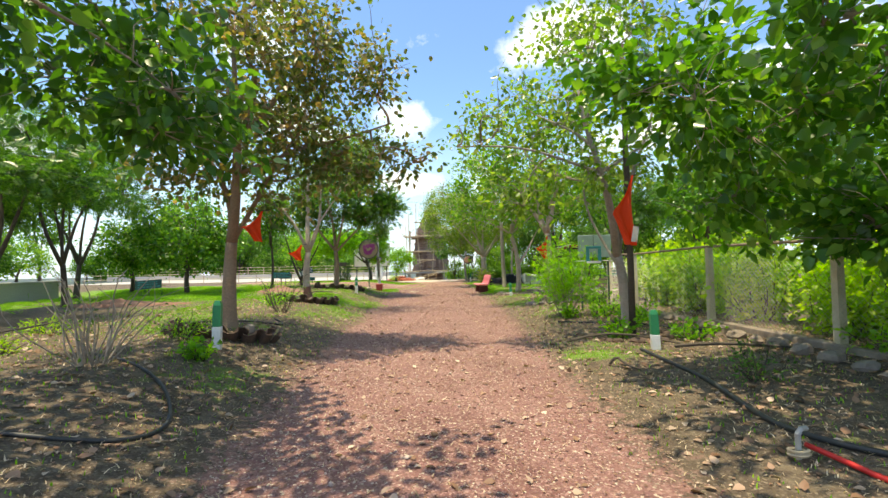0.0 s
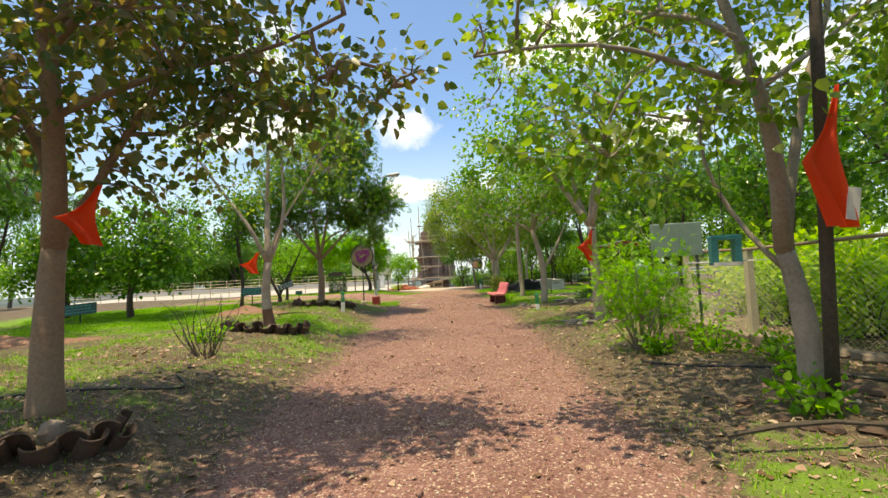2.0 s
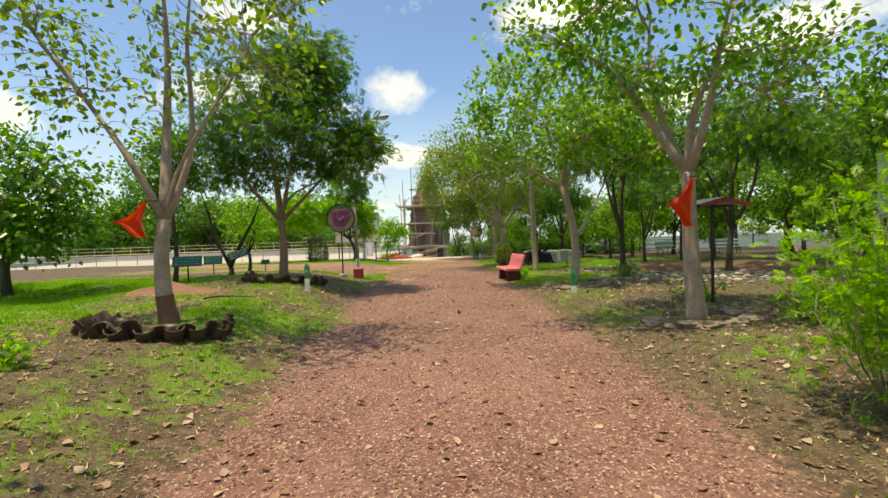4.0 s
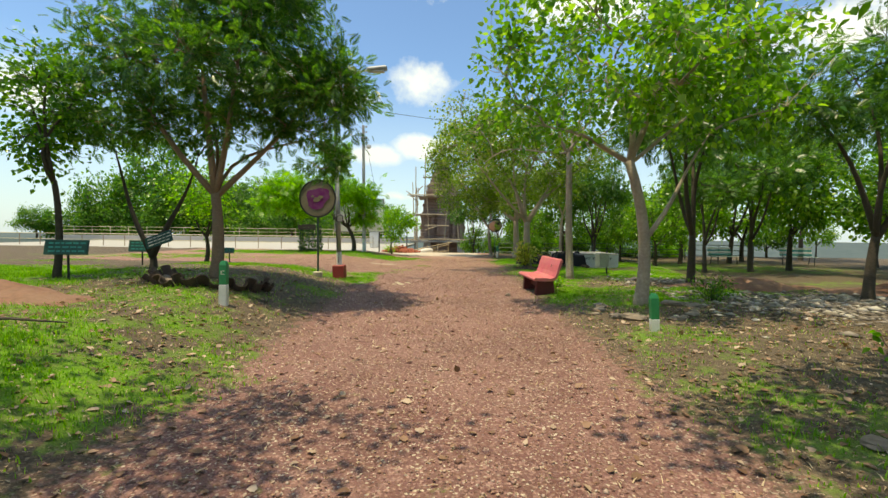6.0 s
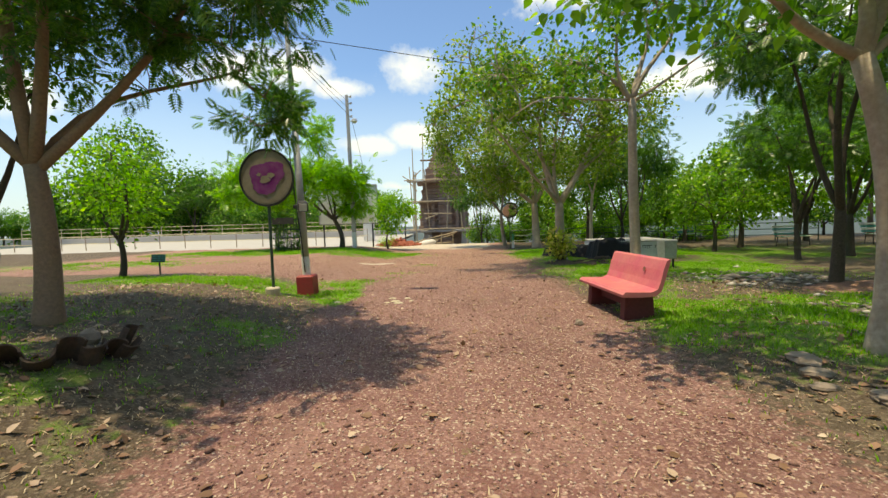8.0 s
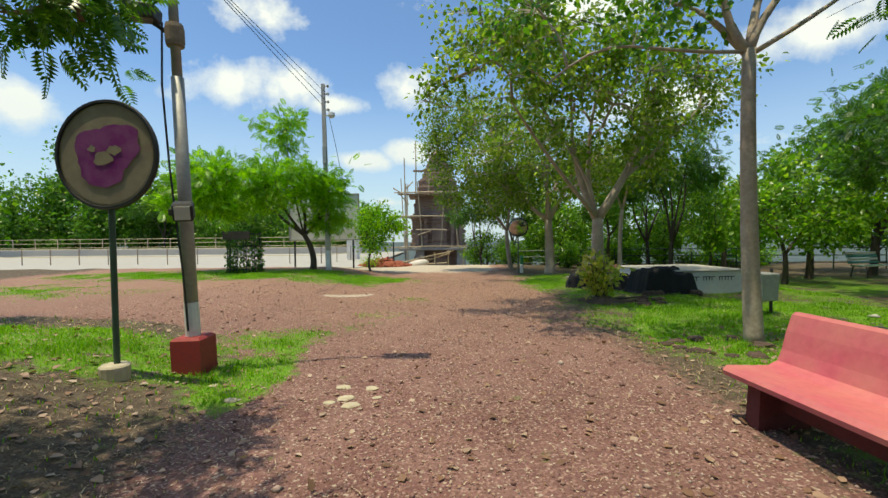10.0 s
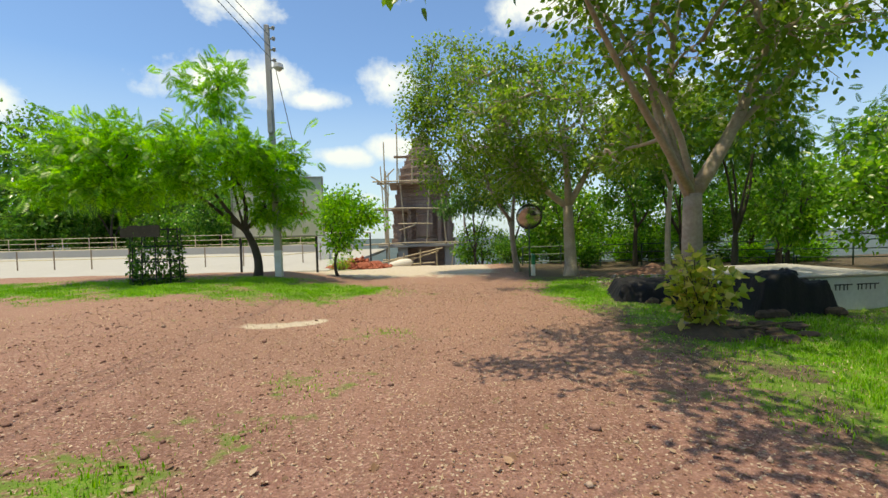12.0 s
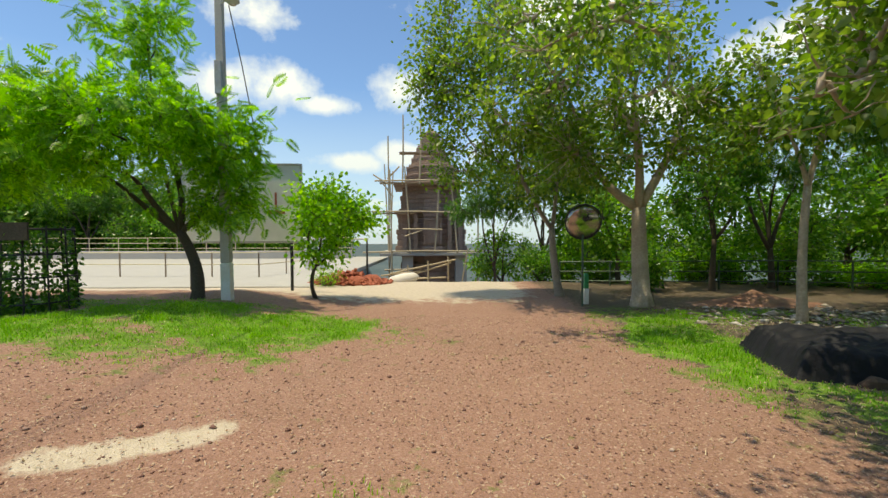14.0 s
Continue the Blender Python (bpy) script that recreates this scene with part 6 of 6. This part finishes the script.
shrub("green_shrub", "low fresh green shrub in the soil", on(3.35, 4.7), 0.42, 0.3, 0.3, 10, 22, 0.07, M_LEAF_DARK, M_BARK_DARK, 63)
shrub("green_shrub", "low green shrub beside the marker post", on(-3.9, 6.3), 0.45, 0.5, 0.35, 12, 26, 0.07, M_LEAF_NEEM, M_BARK_DARK, 64)
shrub("green_shrub", "small green shrub in the grass", on(5.1, 20.6), 0.6, 0.5, 0.5, 12, 40, 0.09, M_LEAF, M_BARK_DARK, 65)
shrub("yellowing_shrub", "shrub with large yellowing leaves round a trunk's foot", on(2.78, 30.15, 0.18), 1.05, 0.52, 0.45, 24, 24, 0.14, leafy("leaf_yellowing", (0.20, 0.27, 0.05), (0.48, 0.47, 0.12), (0.72, 0.52, 0.30)), M_BARK_DARK, 66, HEART)
shrub("green_shrub", "low green shrub at the terrace corner", on(-5.0, 42.6), 0.7, 0.8, 0.6, 16, 40, 0.09, M_LEAF_NEEM, M_BARK_DARK, 67)
shrub("green_shrub", "dense dark green shrub by the railing", on(2.6, 44.2), 1.5, 1.0, 0.9, 28, 60, 0.11, M_LEAF, M_BARK_DARK, 68, HEART)
shrub("green_shrub", "dense dark green shrub by the railing", on(5.0, 41.0), 1.5, 1.0, 0.9, 28, 60, 0.11, M_LEAF, M_BARK_DARK, 69, HEART)
shrub("green_shrub", "dense dark green shrub by the railing", on(8.2, 43.2), 1.6, 1.1, 0.9, 28, 60, 0.11, M_LEAF_DARK, M_BARK_DARK, 70, HEART)
for k, (x, y, h) in enumerate(((3.7, 10.0, 0.4), (4.2, 9.3, 0.45), (3.7, 8.6, 0.35), (3.1, 7.5, 0.35), (3.0, 10.2, 0.3), (4.3, 11.3, 0.5), (4.2, 7.3, 0.35), (-4.6, 11.6, 0.35), (-3.2, 5.6, 0.25), (2.6, 23.6, 0.3), (5.4, 5.2, 0.5), (4.9, 13.6, 0.6), (4.4, 15.6, 0.5))):
    shrub("leafy_weed", "low bright green leafy weed on the soil", on(x, y), h, h * 1.1, h * 1.1, 9, 22, 0.085, M_LEAF_NEEM, M_BARK_DARK, 80 + k, HEART, 0.1, category="plant", group="weeds beside the path")
edge = shrub("edge_shrub", "dense green shrub along the garden railing", on(3.6, 44.6), 1.7, 1.2, 0.9, 26, 60, 0.13, M_LEAF_NEEM, M_BARK_DARK, 73, HEART, 0.05, group="shrubs along the railing")
er = random.Random(12)
for k in range(8):
    x = 5.0 + 1.35 * k
    copy_thing(edge, Matrix.Translation(on(x, 44.8 - 0.33 * (x - 4), -0.05)) @ Matrix.Rotation(er.uniform(0, 6.28), 4, "Z") @ Matrix.Diagonal((er.uniform(.8, 1.2), er.uniform(.8, 1.2), er.uniform(.55, 1.0), 1)))
shrub("yellow_flower_patch", "low patch of yellow-green leafy weeds on the soil", on(-6.6, 7.2), 0.3, 0.6, 0.35, 14, 24, 0.07, M_LEAF_LIME, M_BARK_DARK, 71)
shrub("yellow_flower_patch", "low patch of yellow-green leafy weeds on the soil", on(-5.6, 5.4), 0.25, 0.5, 0.35, 12, 24, 0.06, M_LEAF_LIME, M_BARK_DARK, 72)


# ---- earth heaps and rubble ----
def mound(name, label, at, rx, ry, h, seed, m):
    s = Shape()
    n, k = 28, 10
    for j in range(k + 1):
        q = j / k
        for i in range(n):
            a = 6.2832 * i / n
            x, y = rx * q * math.cos(a), ry * q * math.sin(a)
            z = h * (1 - q) ** 1.2 * (0.8 + 0.5 * noise.noise(Vector((x * 1.5, y * 1.5, seed)))) + 0.06 * noise.noise(Vector((x * 4, y * 4, seed))) * (q < 1) - 0.04 * q
            s.v.append((x, y, ground_at(at[0] + x, at[1] + y) - at[2] + z))
    for j in range(k):
        for i in range(n):
            b = (i + 1) % n
            s.f.append((j * n + i, (j + 1) * n + i, (j + 1) * n + b, j * n + b))
    ob = part(name, s, m, smooth=True)
    ob.location = at
    return tagged(ob, label, "earth heap")


M_EARTH = surface("turned_red_earth", (0.26, 0.12, 0.08), (0.16, 0.075, 0.05), 0.95, 14, 1.6, 0.8, stain=(0.3, 0.2, 0.15), dist=0.03)
mound("earth_bank", "low bank of turned red-brown earth", on(7.8, 23.8), 2.6, 1.0, 0.35, 1.5, M_EARTH)
mound("earth_bank", "low bank of turned red-brown earth", on(11.0, 22.6), 2.4, 1.0, 0.3, 2.5, M_EARTH)
mound("earth_bank", "low bank of turned red-brown earth under trees", on(6.4, 38.5), 2.0, 0.8, 0.4, 3.5, M_EARTH)
mound("earth_bank", "low heap of dark soil and bark round a tree's foot", on(2.95, 30.2), 0.85, 0.6, 0.32, 6.5, surface("dark_soil", (0.10, 0.066, 0.046), (0.05, 0.034, 0.025), 0.95, 16, 2.5, 0.9, stain=(0.17, 0.115, 0.08), dist=0.03))
mound("earth_bank", "low grassy bank of soil on the lawn", on(-6.8, 17.6), 1.6, 0.8, 0.25, 4.5, M_EARTH)
mound("earth_bank", "low dark bank of soil", on(-9.5, 12.8), 2.2, 0.9, 0.25, 5.5, M_EARTH)


def scatter(n, fn, seed, box):
    """n places in the box kept with the chance that fn gives."""
    rng = np.random.default_rng(seed)
    got = []
    while sum(len(g) for g in got) < n:
        p = np.stack([rng.uniform(box[0], box[1], n), rng.uniform(box[2], box[3], n)], 1)
        got.append(p[rng.random(n) < fn(p[:, 0], p[:, 1])])
    p = np.vstack(got)[:n]
    return np.column_stack([p, ground_z(p[:, 0], p[:, 1])]), rng


def stones_mesh(name, p, size, rng, lift=0.2, flat=1.0):
    """Small irregular stones, one at each place."""
    F = np.array([[1, 0, 0], [0.3, 0.9, 0], [-0.8, 0.5, 0], [-0.8, -0.5, 0], [0.3, -0.9, 0], [0.1, 0.1, 0.75], [0, 0, -0.5]])
    T = np.array([[0, 1, 5], [1, 2, 5], [2, 3, 5], [3, 4, 5], [4, 0, 5], [1, 0, 6], [2, 1, 6], [3, 2, 6], [4, 3, 6], [0, 4, 6]])
    n = len(p)
    a = rng.uniform(0, 6.28, n)
    s = size * rng.lognormal(0, 0.45, n)
    v = F[None] * rng.uniform(0.6, 1.3, (n, 7, 3)) * s[:, None, None] * np.array([1, 1, flat])
    x = v[..., 0] * np.cos(a)[:, None] - v[..., 1] * np.sin(a)[:, None]
    y = v[..., 0] * np.sin(a)[:, None] + v[..., 1] * np.cos(a)[:, None]
    v = np.stack([x, y, v[..., 2]], 2) + p[:, None, :] + np.array([0, 0, 1])[None, None] * (s * lift)[:, None, None]
    return raw_mesh(name, v.reshape(-1, 3), (T[None] + (np.arange(n) * 7)[:, None, None]).reshape(-1, 3))


def pebbly(name, a, b, c):
    m, nt, bsdf, out = nodes_of(name)
    g = nt.nodes.new("ShaderNodeNewGeometry")
    r = nt.nodes.new("ShaderNodeValToRGB")
    e = r.color_ramp.elements
    e[0].color, e[1].color = (*a, 1), (*c, 1)
    e.new(0.6).color = (*b, 1)
    nt.links.new(g.outputs["Random Per Island"], r.inputs[0])
    nt.links.new(r.outputs[0], bsdf.inputs["Base Color"])
    bsdf.inputs["Roughness"].default_value = 0.9
    bumped(nt, bsdf, noise_node(nt, 60).outputs[0], 0.4, 0.01)
    return m


M_GRAVEL = pebbly("red_gravel", (0.16, 0.075, 0.062), (0.27, 0.15, 0.125), (0.52, 0.40, 0.34))
M_RUBBLE = pebbly("grey_rubble", (0.11, 0.085, 0.07), (0.28, 0.235, 0.20), (0.55, 0.50, 0.45))


def on_path(x, y):
    s = np.maximum(edge_left(y) - x, x - edge_right(y))
    return (1 - smooth01(s, -0.3, 0.4)) * (1 - green_amount(x, y)) * (1 - 0.8 * sand_amount(x, y))


def off_path(x, y):
    s = np.maximum(edge_left(y) - x, x - edge_right(y))
    return smooth01(s, -0.2, 0.5)


p, rng = scatter(70000, on_path, 1, (-6, 2.6, 1, 37))
tagged(part("gravel", stones_mesh("gravel", p, 0.0058, rng, 0.05), M_GRAVEL), "loose red gravel on the path", "gravel", kind="stuff")
p, rng = scatter(9000, on_path, 2, (-7, 2.6, 1, 36))
tagged(part("path_stones_small", stones_mesh("path_stones_small", p, 0.0105, rng), M_GRAVEL), "small dark stones strewn on the path", "stones", kind="stuff")
p, rng = scatter(4200, lambda x, y: np.clip(np.exp(-(((x - 7.2) / 2.0) ** 2 + ((y - 20.5) / 1.6) ** 2)) + 0.4 * np.exp(-(((x - 6.5) / 2.2) ** 2 + ((y - 36.5) / 1.2) ** 2)) + .7 * np.exp(-(((x - 6.2) / 1.2) ** 2 + ((y - 25.8) / 1.0) ** 2)), 0, 1), 3, (3.4, 13, 16, 39))
tagged(part("rubble", stones_mesh("rubble", p, 0.052, rng, 0.12, 0.45), M_RUBBLE), "field of broken grey rubble stones", "rubble", kind="stuff")


def flat_leaves(name, p, size, rng, lift=0.012):
    n = len(p)
    h = np.stack([rng.normal(0, 1, n), rng.normal(0, 1, n), np.zeros(n)], 1) * 2
    return leaves_mesh(name, p + np.array([0, 0, lift]), h, size, rng, HEART, 0.0, 0.25)


p, rng = scatter(8200, lambda x, y: 0.3 + 0.7 * off_path(x, y), 4, (-7, 6, 1.5, 27))
tagged(part("fallen_leaves", flat_leaves("fallen_leaves", p, 0.08, rng), M_LITTER), "dry fallen leaves strewn on soil and path", "leaves", kind="stuff")
p, rng = scatter(52000, lambda x, y: 0.7 + 0.3 * off_path(x, y), 5, (-7, 6, 1.5, 38))
tagged(part("leaf_scraps", flat_leaves("leaf_scraps", p, 0.024, rng), M_LITTER), "small scraps of dry leaves on the ground", "leaves", kind="stuff")


def blades(name, p, h, rng, w=0.006, lean=0.5):
    n = len(p)
    a = rng.uniform(0, 6.28, n)
    d = np.stack([np.cos(a), np.sin(a), np.zeros(n)], 1)
    s = np.stack([-np.sin(a), np.cos(a), np.zeros(n)], 1)
    hh = (h * rng.uniform(0.5, 1.4, n))[:, None]
    ln = rng.uniform(0.1, lean, n)[:, None] * hh
    ww = w * rng.uniform(0.7, 1.5, n)[:, None]
    up = np.array([[0, 0, 1.0]])
    v = np.stack([p - s * ww - up * 0.01, p + s * ww - up * 0.01, p + up * hh * 0.55 + d * ln * 0.35 + s * ww * 0.8, p + up * hh * 0.55 + d * ln * 0.35 - s * ww * 0.8, p + up * hh + d * ln], 1)
    T = np.array([[0, 1, 2], [0, 2, 3], [3, 2, 4]])
    return raw_mesh(name, v.reshape(-1, 3), (T[None] + (np.arange(n) * 5)[:, None, None]).reshape(-1, 3))


p, rng = scatter(240000, lambda x, y: np.clip(green_amount(x, y) * 1.25 - 0.2, 0, 1) ** 1.3 * (0.35 + 0.65 * (np.sin(x * 5.1 + 2 * np.sin(y * 3.3)) * np.sin(y * 4.7 + x) > -0.25)), 6, (-15, 9, 3, 38))
tagged(part("grass", blades("grass", p, 0.042 * (0.55 + 0.6 * green_amount(p[:, 0], p[:, 1])) * np.where(np.sin(p[:, 0] * 3.7 + 1.5 * np.sin(p[:, 1] * 2.1)) * np.sin(p[:, 1] * 3.1) > 0.1, 1.35, 0.7), rng, 0.0042, 0.9), M_GRASS), "short bright green grass in patches", "grass", kind="stuff")
p, rng = scatter(14000, lambda x, y: off_path(x, y) * 0.5, 7, (-8, 6, 2, 30))
tagged(part("sparse_grass", blades("sparse_grass", p, 0.035, rng, 0.005, 0.9), M_GRASS), "sparse grass blades on the soil", "grass", kind="stuff")
p, rng = scatter(34000, lambda x, y: 0.3 + 0.7 * off_path(x, y), 8, (-8, 6, 2, 37))
tagged(part("dry_grass", blades("dry_grass", p + np.array([0, 0, 0.014]), 0.009, rng, 0.0036, 9.0), M_STRAW), "dry straw and twigs on the soil", "grass", kind="stuff")
